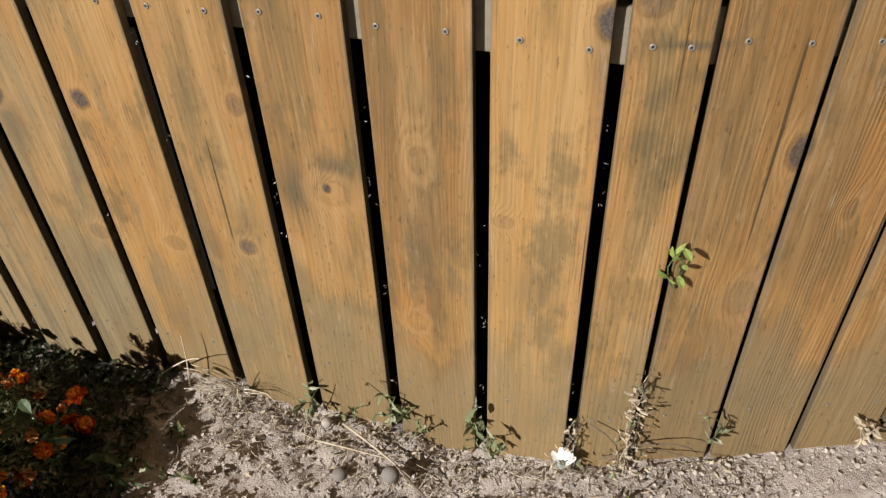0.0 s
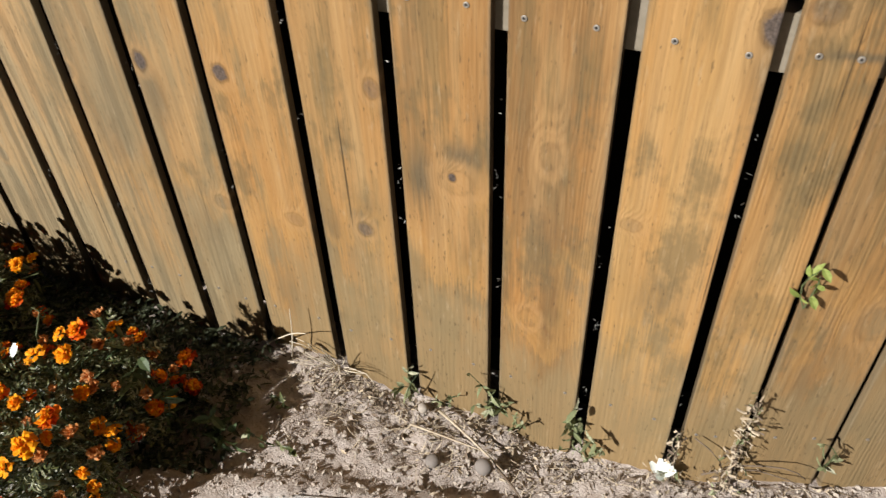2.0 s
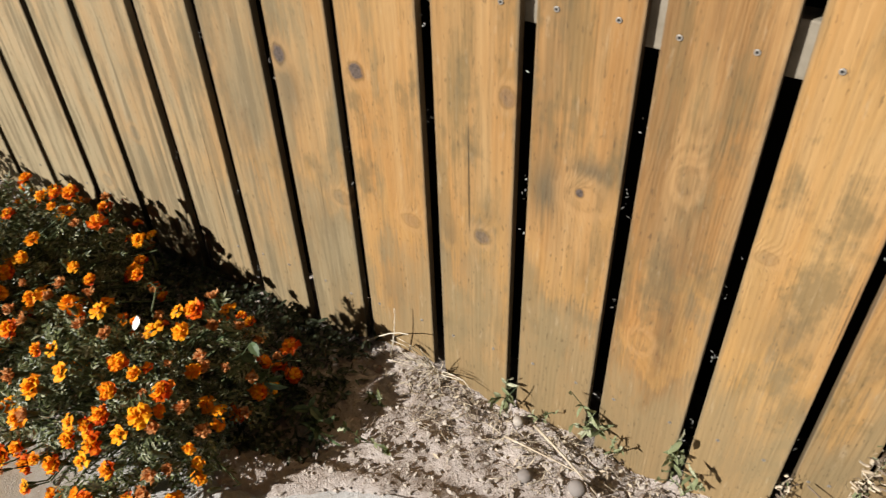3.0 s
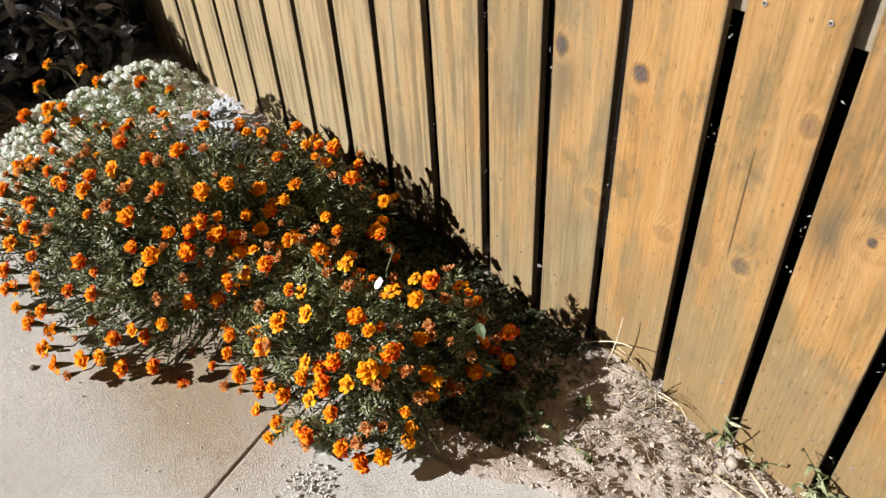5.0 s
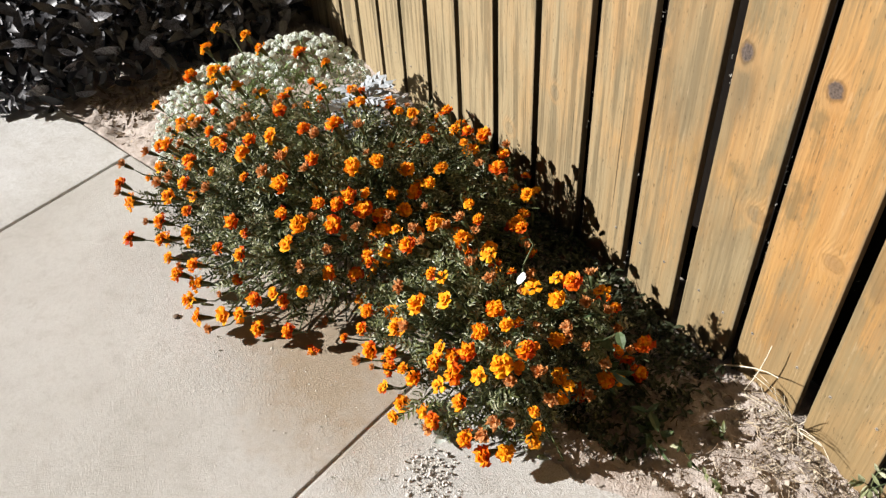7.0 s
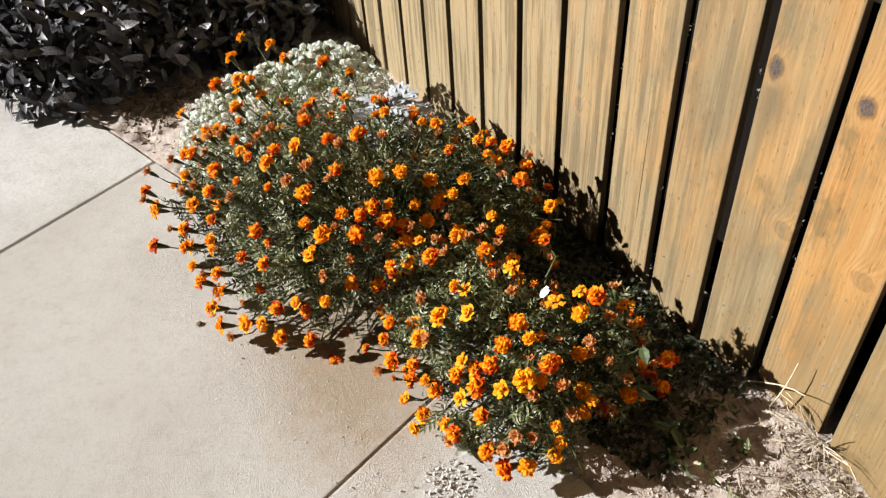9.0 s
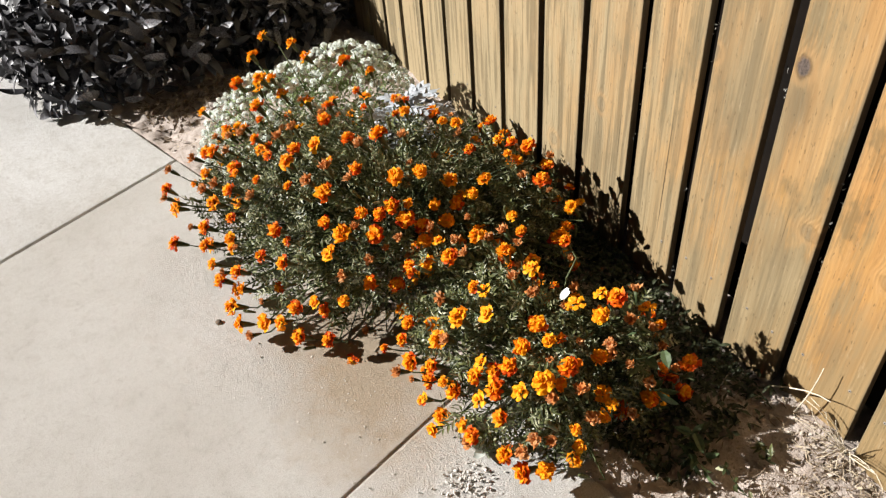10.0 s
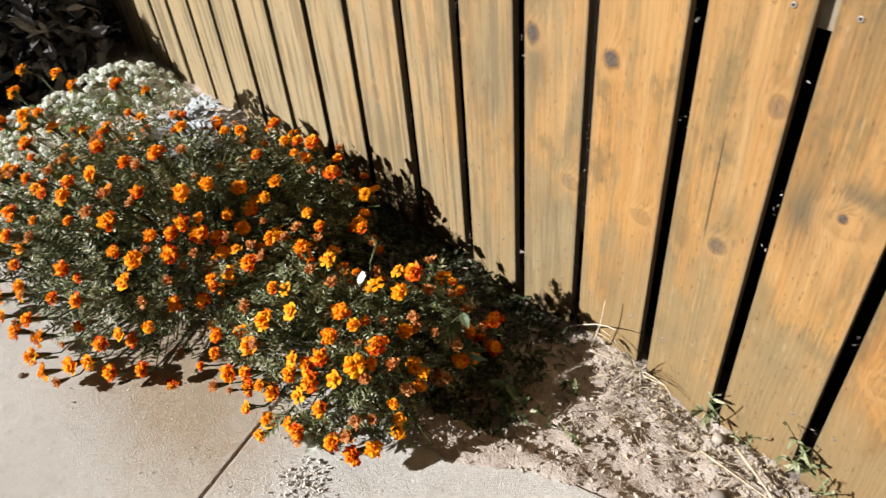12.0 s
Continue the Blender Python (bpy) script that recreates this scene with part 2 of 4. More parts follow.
def leaf_material(name, dark, light, rough=0.55, spec=0.35, through=0.15, dusty=None):
    m = Nodes(name, rough, spec)
    luck = m.math("FRACT", m.math("ADD", m.island(), m.chance()))
    # dusty is the palest tone of the ramp, used for more than dust
    c = m.ramp(luck, (0.0, dark), (0.62, light), (1.0, dusty or light))
    spots = m.noise(m.place(), 210.0, 3.0)
    c = m.mix(m.ramp(spots, (0.38, 0.7), (0.58, 0.0)), c, dark)
    m.colour(c)
    if through:
        b = m.tree.nodes.new("ShaderNodeBsdfTranslucent")
        m.put(b.inputs[0], c)
        x = m.tree.nodes.new("ShaderNodeMixShader")
        x.inputs[0].default_value = through
        out = m.tree.nodes["Material Output"]
        m.tree.links.new(m.bsdf.outputs[0], x.inputs[1])
        m.tree.links.new(b.outputs[0], x.inputs[2])
        m.tree.links.new(x.outputs[0], out.inputs[0])
    return m.mat


def plain_material(name, a, b, scale=60.0, rough=0.8, spec=0.2, metal=0.0, bump=0.3):
    m = Nodes(name, rough, spec)
    n = m.noise(m.place(), scale, 4.0, 0.65)
    c = m.mix(m.ramp(n, (0.35, 0.0), (0.65, 1.0)), a, b)
    m.colour(m.mix(m.math("MULTIPLY", m.island(), 0.5), c, tuple(0.6 * v for v in a)))
    m.bsdf.inputs["Metallic"].default_value = metal
    m.bump(n, bump, 0.002)
    return m.mat


WOOD = wood_material()
DIRT = dirt_material()
CONCRETE = concrete_material()
CLOD = plain_material("dry_clod", (0.54, 0.48, 0.41), (0.36, 0.30, 0.25), 90.0, 0.95, 0.1)
CRUMB = plain_material("pale_concrete_crumb", (0.72, 0.69, 0.64), (0.58, 0.54, 0.49), 120.0, 0.95, 0.1)
STRAW = plain_material("bleached_straw", (0.62, 0.53, 0.40), (0.40, 0.31, 0.21), 80.0, 0.75)
WEB = plain_material("pale_dusty_web", (0.40, 0.385, 0.35), (0.22, 0.21, 0.19), 150.0, 0.9, 0.1)
PALE = plain_material("sun_bleached_grass", (0.80, 0.72, 0.58), (0.62, 0.53, 0.39), 80.0, 0.7, 0.2)
STICK = plain_material("grey_brown_twig", (0.216, 0.166, 0.122), (0.13, 0.094, 0.065), 80.0, 0.85)
STONE = plain_material("grey_pebble_stone", (0.302, 0.266, 0.238), (0.238, 0.209, 0.187), 50.0, 0.8)
STEEL = plain_material("galvanised_screw", (0.36, 0.33, 0.29), (0.22, 0.19, 0.15), 400.0, 0.5, 0.4, 0.3, 0.1)
SOCKET = plain_material("screw_recess", (0.05, 0.045, 0.04), (0.03, 0.03, 0.03), 100.0, 0.8)
RAIL = plain_material("grey_weathered_rail", (0.30, 0.26, 0.20), (0.21, 0.18, 0.13), 40.0, 0.85, 0.1)
# near-black colour that stands for the shade inside the gaps
BACKING = plain_material("gap_shade_black", (0.014, 0.011, 0.009), (0.009, 0.008, 0.007), 30.0, 0.95, 0.02)
# darkest tone deepens the hollows, palest paints glints over the dusty green
GREEN = leaf_material("marigold_leaf", (0.022, 0.032, 0.010), (0.175, 0.195, 0.068), 0.40, 0.5, 0.15, (0.50, 0.50, 0.33))
STEM = leaf_material("marigold_stem", (0.05, 0.07, 0.03), (0.12, 0.14, 0.06), 0.6, 0.3, 0.0)
CALYX = leaf_material("flower_cup", (0.045, 0.062, 0.022), (0.10, 0.10, 0.04), 0.55, 0.3, 0.0)
ORANGE = leaf_material("orange_petal", (0.86, 0.25, 0.004), (0.95, 0.42, 0.008), 0.6, 0.2, 0.25, (0.96, 0.54, 0.016))
FLAME = leaf_material("red_orange_petal", (0.50, 0.045, 0.002), (0.88, 0.155, 0.004), 0.6, 0.2, 0.25, (0.92, 0.27, 0.008))
YELLOW = leaf_material("golden_petal", (0.90, 0.32, 0.005), (0.93, 0.41, 0.008), 0.6, 0.2, 0.2, (0.95, 0.47, 0.012))
FADED = leaf_material("withered_petal", (0.46, 0.175, 0.05), (0.72, 0.32, 0.11), 0.8, 0.1, 0.15, (0.55, 0.33, 0.17))
WHITE = leaf_material("white_blossom", (0.82, 0.87, 0.80), (0.90, 0.93, 0.91), 0.7, 0.2, 0.12)
SAGE = leaf_material("grey_green_leaf", (0.11, 0.16, 0.05), (0.27, 0.35, 0.15), 0.7, 0.2, 0.15, (0.45, 0.52, 0.30))
SILVER = leaf_material("silver_felt_leaf", (0.30, 0.325, 0.345), (0.48, 0.51, 0.55), 0.85, 0.1, 0.05)
# palest tone paints sunlit leaves among the nearly black ones
PURPLE = leaf_material("dark_purple_leaf", (0.005, 0.0048, 0.006), (0.058, 0.057, 0.064), 0.45, 0.5, 0.0, (0.24, 0.235, 0.255))
WEED = leaf_material("dusty_weed_leaf", (0.15, 0.17, 0.08), (0.30, 0.33, 0.18), 0.7, 0.2, 0.2, (0.48, 0.47, 0.34))
FRESH = leaf_material("fresh_green_leaf", (0.20, 0.26, 0.06), (0.36, 0.42, 0.12), 0.6, 0.25, 0.25)
# leaf green taken nearly to black to deepen the shade under the plants
LOW = leaf_material("low_shade_dark_leaf", (0.02, 0.026, 0.012), (0.055, 0.065, 0.03), 0.6, 0.3, 0.1)
BROAD = leaf_material("broad_green_leaf", (0.06, 0.095, 0.04), (0.13, 0.18, 0.085), 0.45, 0.4, 0.2)


# ---- helpers for meshes ----
def rnd(a, b):
    return random.uniform(a, b)


def mesh_of(name, verts, faces, material, smooth=False):
    me = bpy.data.meshes.new(name)
    me.from_pydata([tuple(v) for v in verts], [], faces)
    me.materials.append(material)
    if smooth:
        me.polygons.foreach_set("use_smooth", [True] * len(me.polygons))
    me.update()
    return me


def child(name, me, parent, m=None, label="", kind=""):
    ob = new(name, me)
    ob.parent = parent
    if m is not None:
        ob.matrix_basis = m
    return tagged(ob, label, kind=kind)


def thing(name, place, label, category, group="", kind=""):
    ob = new(name)
    ob.empty_display_size = 0.02
    ob.location = place
    return tagged(ob, label, category, group, kind)


def from_bm(name, bm, material, smooth=False):
    me = bpy.data.meshes.new(name)
    bm.to_mesh(me)
    bm.free()
    me.materials.append(material)
    if smooth:
        me.polygons.foreach_set("use_smooth", [True] * len(me.polygons))
    return me


def box_bm(x0, x1, y0, y1, z0, z1, bevel=0.002, segments=2):
    bm = bmesh.new()
    bmesh.ops.create_cube(bm, size=1)
    for v in bm.verts:
        v.co = Vector((x0 if v.co.x < 0 else x1, y0 if v.co.y < 0 else y1, z0 if v.co.z < 0 else z1))
    if bevel:
        bmesh.ops.bevel(bm, geom=bm.edges[:], offset=bevel, segments=segments, affect="EDGES", profile=0.6)
    return bm


class Soup:
    """Gathers many small pieces into one mesh."""

    def __init__(self):
        self.v, self.f = [], []

    def add(self, verts, faces, m=None):
        k = len(self.v)
        self.v.extend((m @ Vector(v) for v in verts) if m is not None else verts)
        self.f.extend([tuple(i + k for i in face) for face in faces])

    def tube(self, points, r0, r1, sides=5):
        k, n = len(self.v), len(points)
        pts = [Vector(p) for p in points]
        for i, p in enumerate(pts):
            way = (pts[min(i + 1, n - 1)] - pts[max(i - 1, 0)]).normalized()
            a = way.orthogonal().normalized()
            b = way.cross(a)
            r = r0 + (r1 - r0) * i / (n - 1)
            for s in range(sides):
                q = 2 * math.pi * s / sides
                self.v.append(p + (a * math.cos(q) + b * math.sin(q)) * r)
        for i in range(n - 1):
            for s in range(sides):
                t = (s + 1) % sides
                self.f.append((k + i * sides + s, k + i * sides + t, k + (i + 1) * sides + t, k + (i + 1) * sides + s))
        self.f.append(tuple(k + s for s in reversed(range(sides))))
        self.f.append(tuple(k + (n - 1) * sides + s for s in range(sides)))

    def mesh(self, name, material, smooth=False):
        return mesh_of(name, self.v, self.f, material, smooth)


def frame_of(place, up, spin=0.0, scale=1.0):
    """A pose whose z axis points along up."""
    q = Vector(up).to_track_quat("Z", "Y").to_matrix().to_4x4()
    return Matrix.Translation(place) @ q @ pose(0, 0, 0, 0, 0, spin) @ Matrix.Scale(scale, 4)


def bent(a, b, sag=0.1, n=5):
    a, b = Vector(a), Vector(b)
    side = Vector((rnd(-1, 1), rnd(-1, 1), rnd(-0.3, 1))) * (b - a).length * sag
    return [a.lerp(b, i / (n - 1)) + side * math.sin(math.pi * i / (n - 1)) for i in range(n)]


def blade(length, width, droop=0.2, n=4, fold=0.15, tip=0.0):
    """A leaf that lies along +y with its base at the origin: a folded strip that tapers at both ends."""
    verts, faces = [], []
    for i in range(n + 1):
        u = i / n
        w = width * 0.5 * (math.sin(math.pi * min(0.08 + 0.92 * u, 1.0)) ** 0.7) if i < n else tip
        y, z = length * u, -droop * length * u * u
        verts += [(-w, y, z + fold * w), (0, y, z), (w, y, z + fold * w)]
    for i in range(n):
        k = 3 * i
        faces += [(k, k + 1, k + 4, k + 3), (k + 1, k + 2, k + 5, k + 4)]
    return verts, faces


def lump(r, rough=0.25, level=1, flat=0.8):
    bm = bmesh.new()
    bmesh.ops.create_icosphere(bm, subdivisions=level, radius=r)
    for v in bm.verts:
        v.co *= 1 + rnd(-rough, rough)
        v.co.z *= flat
    verts = [v.co.copy() for v in bm.verts]
    faces = [tuple(v.index for v in f.verts) for f in bm.faces]
    bm.free()
    return verts, faces


# ---- the setting ----
U, V = Vector((0.957, 0.2907, 0)), Vector((0.2907, -0.957, 0))  # along the path, and across it away from the fence
EDGE = 0.2336
TURN = radians(20)  # the fence bends away at BEND
BEND = Vector((0.512, 0, 0))
ALONG = Vector((math.cos(TURN), math.sin(TURN), 0))


def spill(x):
    """How far dirt has spilled on to the slab."""
    return 0.060 * math.exp(-((x + 0.31) / 0.14) ** 2) + 0.006 * noise.noise(Vector((x * 14, 3.1, 0.0)))


def ground_height(x, y):
    v = x * V.x + y * V.y
    p = Vector((x, y, 0))
    rough = 0.026 * noise.noise(p * 5.5) + 0.014 * noise.noise(p * 19) + 0.008 * noise.noise(p * 47) + 0.006 * noise.noise(p * 95)
    z = -0.014 + rough - 0.022 * math.exp(-((x - 0.22) / 0.22) ** 2) + 0.026 * math.exp(-((x + 0.2) / 0.13) ** 2 - (y / 0.1) ** 2)
    z += 0.035 * math.exp(-((x + 1.85) / 0.25) ** 2 - ((y + 0.55) / 0.2) ** 2)
    calm = min(max((x - 0.45) / 0.2, 0.0), 1.0)
    z = z * (1 - calm) + (-0.008 + 0.3 * rough) * calm
    near = min(max((v - EDGE + 0.05) / 0.05, 0.0), 1.0)
    z = z * (1 - near) + (-0.005 + 0.3 * rough) * near
    over = spill(x)
    edge = EDGE + over if over > 0.008 else EDGE
    if over > 0.008 and EDGE - 0.025 < v < edge:
        z = max(z, 0.0055 + 0.12 * rough - 0.004 * max(v - EDGE, 0.0) / over)
    under = min(max((v - edge + 0.004) / 0.02, 0.0), 1.0)
    if abs(x) > 6 or abs(y) > 6:
        return -0.06
    return z * (1 - under) - 0.07 * under


def build_ground():
    far = [-400, -120, -40, -15, -7]
    xs = far + list(np.arange(-4.0, -2.4, 0.08)) + list(np.arange(-2.4, 1.35, 0.0105)) + [1.5, 2, 4] + [-a for a in reversed(far)]
    ys = far + [-4, -2, -1.5] + list(np.arange(-1.25, 0.3, 0.0105)) + [0.4, 0.7, 2, 4] + [-a for a in reversed(far)]
    verts = [(x, y, ground_height(x, y)) for y in ys for x in xs]
    n = len(xs)
    faces = [(j * n + i, j * n + i + 1, (j + 1) * n + i + 1, (j + 1) * n + i) for j in range(len(ys) - 1) for i in range(n - 1)]
    ob = new("ground", mesh_of("ground", verts, faces, DIRT, True))
    return tagged(ob, "dry sandy brown dirt strip along the fence", "ground", kind="structure")


def build_path():
    path = tagged(new("path"), "pale concrete garden path of jointed slabs", "path", kind="structure")
    joints = [(-6.5, 0.0), (-5.344, 0.0), (-4.19, 0.0), (-3.036, 0.0), (-1.882, 0.085), (-0.738, 0.02), (0.426, 0.0), (1.58, 0.0), (2.734, 0.0), (3.888, 0.0), (5.042, 0.0)]
    for k, ((u0, skew0), (u1, skew1)) in enumerate(zip(joints, joints[1:])):
        bm = box_bm(0, u1 - u0, -1.25, 0, -0.1, 0, 0.0)
        for v in bm.verts:
            half = 0.0055 if abs(joints[k + (v.co.x > 0.1)][0] + 1.882) < 0.01 else 0.0012
            v.co.x += (half if v.co.x < 0.1 else -half) + (skew0 if v.co.x < 0.1 else skew1) * -v.co.y
        bmesh.ops.bevel(bm, geom=bm.edges[:], offset=0.0058, segments=3, affect="EDGES", profile=0.6)
        slab = child("slab", from_bm("slab", bm, CONCRETE, False), path)
        tone = (0.5, 0.6, 0.5, 1.0, 0.42, 0.7, 0.0, 0.3, 0.6, 0.5)[k]
        slab.color = (tone, tone, tone, 1)
        slab.matrix_basis = Matrix.Translation(U * u0 + V * EDGE) @ pose(0, 0, -0.002 if k % 2 else 0.0, 0, 0, math.degrees(math.atan2(U.y, U.x)))
    # the far joint has lost its sand, the others are filled
    for u0, u1, top in ((-6.5, -1.3, -0.012), (-1.3, 5.0, -0.0045)):
        bm = box_bm(u0, u1, -1.25, -0.004, -0.1, top, 0.0)
        sand = child("joint_sand", from_bm("joint_sand", bm, DIRT), path, label="sand filling the slab joints")
        sand.matrix_basis = Matrix.Translation(V * EDGE) @ pose(0, 0, 0, 0, 0, math.degrees(math.atan2(U.y, U.x)))
    return path


def screw_meshes():
    head = Soup()
    rings = [(0.0047, -0.0004), (0.0047, -0.0013), (0.0038, -0.0019), (0.0023, -0.0019), (0.0018, -0.0008)]
    n = 10
    for r, y in rings:
        head.v += [(r * math.cos(2 * math.pi * k / n), y, r * math.sin(2 * math.pi * k / n)) for k in range(n)]
    for i in range(len(rings) - 1):
        for k in range(n):
            head.f.append((i * n + k, i * n + (k + 1) % n, (i + 1) * n + (k + 1) % n, (i + 1) * n + k))
    hole = Soup()
    hole.v = [(0.0021 * math.cos(2 * math.pi * k / n), -0.0012, 0.0021 * math.sin(2 * math.pi * k / n)) for k in range(n)]
    hole.f = [tuple(range(n))]
    me = head.mesh("screw", STEEL)
    me.materials.append(SOCKET)
    k = len(head.v)
    full = bpy.data.meshes.new("screw")
    full.from_pydata(head.v + hole.v, [], head.f + [tuple(i + k for i in f) for f in hole.f])
    full.materials.append(STEEL)
    full.materials.append(SOCKET)
    full.polygons[len(head.f)].material_index = 1
    return full


# middles of the gaps between boards along the straight run, and their widths
GAPS = [(-0.935, 0.020), (-0.766, 0.024), (-0.610, 0.026), (-0.462, 0.025), (-0.318, 0.019), (-0.157, 0.024),
        (-0.003, 0.020), (0.153, 0.021), (0.311, 0.021), (0.466, 0.019)]
# how light, how boldly figured and how grey the boards that end at these gaps are
TONES = {-0.766: (0.48, 0.15, 0.68), -0.61: (0.55, 0.12, 0.66), -0.462: (0.46, 0.15, 0.78), -0.318: (0.48, 0.2, 0.85), -0.157: (0.72, 0.25, 0.4),
         -0.003: (0.6, 0.12, 0.66), 0.153: (0.32, 0.35, 0.62), 0.311: (0.2, 0.75, 0.3), 0.466: (0.86, 0.2, 0.3)}
FAR_GAPS = [-1.088, -1.250, -1.404, -1.547, -1.685, -1.829, -1.957, -2.091, -2.238]


def build_fence():
    fence = thing("wooden_fence", (0, 0, 0), "honey-coloured vertical board fence with dark open gaps", "fence")
    screw = screw_meshes()
    gaps = sorted(GAPS + [(x, 0.021) for x in FAR_GAPS] + [(-2.38 - 0.145 * k, 0.018) for k in range(12)])

    def board(a, b, m, low, high, screws, tone=None):
        w = b - a
        bm = box_bm(-w / 2, w / 2, 0, 0.016, -0.12, 1.82, 0.0022, 2)
        lean, bow = rnd(-0.0012, 0.0012), rnd(-0.0015, 0.0015)
        bmesh.ops.bisect_plane(bm, geom=bm.verts[:] + bm.edges[:] + bm.faces[:], plane_co=(0, 0, 0.4), plane_no=(0, 0, 1))
        bmesh.ops.bisect_plane(bm, geom=bm.verts[:] + bm.edges[:] + bm.faces[:], plane_co=(0, 0, 0.9), plane_no=(0, 0, 1))
        for v in bm.verts:
            v.co.x += lean * v.co.z + bow * math.sin(2 * v.co.z)
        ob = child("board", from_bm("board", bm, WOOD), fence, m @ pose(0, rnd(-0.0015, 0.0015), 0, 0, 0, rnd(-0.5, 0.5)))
        looks = tone or (rnd(0.4, 0.85), rnd(0.1, 0.4), rnd(0.3, 0.7))
        ob.color = (*looks, 1)
        if screws:
            for x, z in ((-w / 2 + rnd(0.02, 0.035), high), (w / 2 - rnd(0.018, 0.035), high), (-w / 2 + rnd(0.02, 0.04), low), (w / 2 - rnd(0.02, 0.04), low)):
                child("screw", screw, ob, pose(x, 0, z + rnd(-0.006, 0.006)) @ Matrix.Scale(0.86 if z > 0.5 else 0.62, 4))

    for (a, wa), (b, wb) in zip(gaps, gaps[1:]):
        left, right = a + wa / 2, b - wb / 2
        board(left, right, pose((left + right) / 2, 0, 0), 0.12, 0.765, right > -2.2, TONES.get(round(b, 3)))
    # the board at the bend, then those of the turned run
    first = Vector((0.4755, 0, 0))
    last = BEND + ALONG * 0.0535
    mid, way = (first + last) / 2, last - first
    board(0, way.length, Matrix.Translation(mid) @ pose(0, 0, 0, 0, 0, math.degrees(math.atan2(way.y, way.x))), 0.112, 0.77, True, (0.72, 0.35, 0.4))
    turned = [(0.067, 0.194), (0.207, 0.336), (0.350, 0.480)] + [(0.494 + 0.145 * k, 0.625 + 0.145 * k) for k in range(8)]
    for a, b in turned:
        board(a, b, Matrix.Translation(BEND + ALONG * ((a + b) / 2)) @ pose(0, 0, 0, 0, 0, 20), 0.118, 0.765, True, (rnd(0.22, 0.42), 0.6, 0.3))
    # rails behind the boards
    for z0, z1 in ((0.735, 0.803), (1.5, 1.59)):
        child("rail", from_bm("rail", box_bm(-4.1, 0.50, 0.0185, 0.055, z0, z1, 0.003), RAIL), fence)
        child("rail", from_bm("rail", box_bm(0.0, 1.65, 0.0185, 0.055, z0, z1, 0.003), RAIL), fence, Matrix.Translation(BEND) @ pose(0, 0, 0, 0, 0, 20))
    # low rail, set back and coloured near black like the shaded gaps
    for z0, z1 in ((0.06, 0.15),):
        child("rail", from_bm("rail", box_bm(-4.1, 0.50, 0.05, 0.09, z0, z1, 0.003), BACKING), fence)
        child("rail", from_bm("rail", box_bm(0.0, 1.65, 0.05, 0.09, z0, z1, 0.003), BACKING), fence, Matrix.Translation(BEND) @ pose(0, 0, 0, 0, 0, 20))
    # a backing wall added close behind, coloured near black, keeps the gaps dark
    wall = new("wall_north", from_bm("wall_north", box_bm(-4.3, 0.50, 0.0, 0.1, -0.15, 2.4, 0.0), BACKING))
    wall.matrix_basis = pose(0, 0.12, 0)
    tagged(wall, "added near-black backing that keeps the fence gaps dark", "wall", kind="structure")
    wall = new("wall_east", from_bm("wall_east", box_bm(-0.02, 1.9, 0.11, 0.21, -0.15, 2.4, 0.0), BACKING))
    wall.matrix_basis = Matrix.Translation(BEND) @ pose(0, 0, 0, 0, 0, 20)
    tagged(wall, "added near-black backing that keeps the turned fence gaps dark", "wall", kind="structure")
    return fence


build_ground()
build_path()
build_fence()


# ---- marigolds ----
def flower_mesh(name, material, heart, split, rings, radius, ruffle=0.35, dome=0.5, wide=1.0):
    """A double flower head that faces +z: rings of ruffled petals, the inner ones of another colour, over a long green cup."""
    s, tints = Soup(), []
    for k, (count, size, lift) in enumerate(rings):
        for i in range(count):
            a = 2 * math.pi * (i + 0.5 * (k % 2) + rnd(-0.28, 0.28)) / count
            length, width = radius * size * rnd(0.74, 1.12), radius * size * rnd(0.75, 1.1) * 6.4 * wide / count
            width = max(width, radius * 0.30)
            verts = []
            for j in range(4):
                u = j / 3
                w = width * (0.25 + 0.75 * u ** 0.6) * (1.0 if j < 3 else 0.8)
                for side in (-1, 0, 1):
                    up = lift * length * u - dome * lift * length * u * u
                    wave = ruffle * 0.4 * length * u * (rnd(-0.5, 0.5) + (0.4 if side == 0 else -0.2))
                    verts.append((side * w * 0.5, length * u * (1.0 if side == 0 or j < 3 else 0.86), up + wave + 0.12 * radius * k))
            faces = [(3 * j + c, 3 * j + c + 1, 3 * j + c + 4, 3 * j + c + 3) for j in range(3) for c in range(2)]
            s.add(verts, faces, pose(0, 0, 0, rnd(-8, 8), rnd(-8, 8), math.degrees(a)))
            tints += [0 if k < split else 2] * len(faces)
    cup = Soup()
    cup.tube([(0, 0, -radius * 1.5), (0, 0, -radius * 1.15), (0, 0, -radius * 0.6), (0, 0, radius * 0.05)], radius * 0.12, radius * 0.40, 7)
    k = len(s.v)
    both = bpy.data.meshes.new(name)
    both.from_pydata([tuple(v) for v in s.v + cup.v], [], s.f + [tuple(i + k for i in f) for f in cup.f])
    for mat in (material, CALYX, heart):
        both.materials.append(mat)
    both.polygons.foreach_set("material_index", tints + [1] * len(cup.f))
    both.polygons.foreach_set("use_smooth", [False] * len(s.f) + [True] * len(cup.f))
    return both


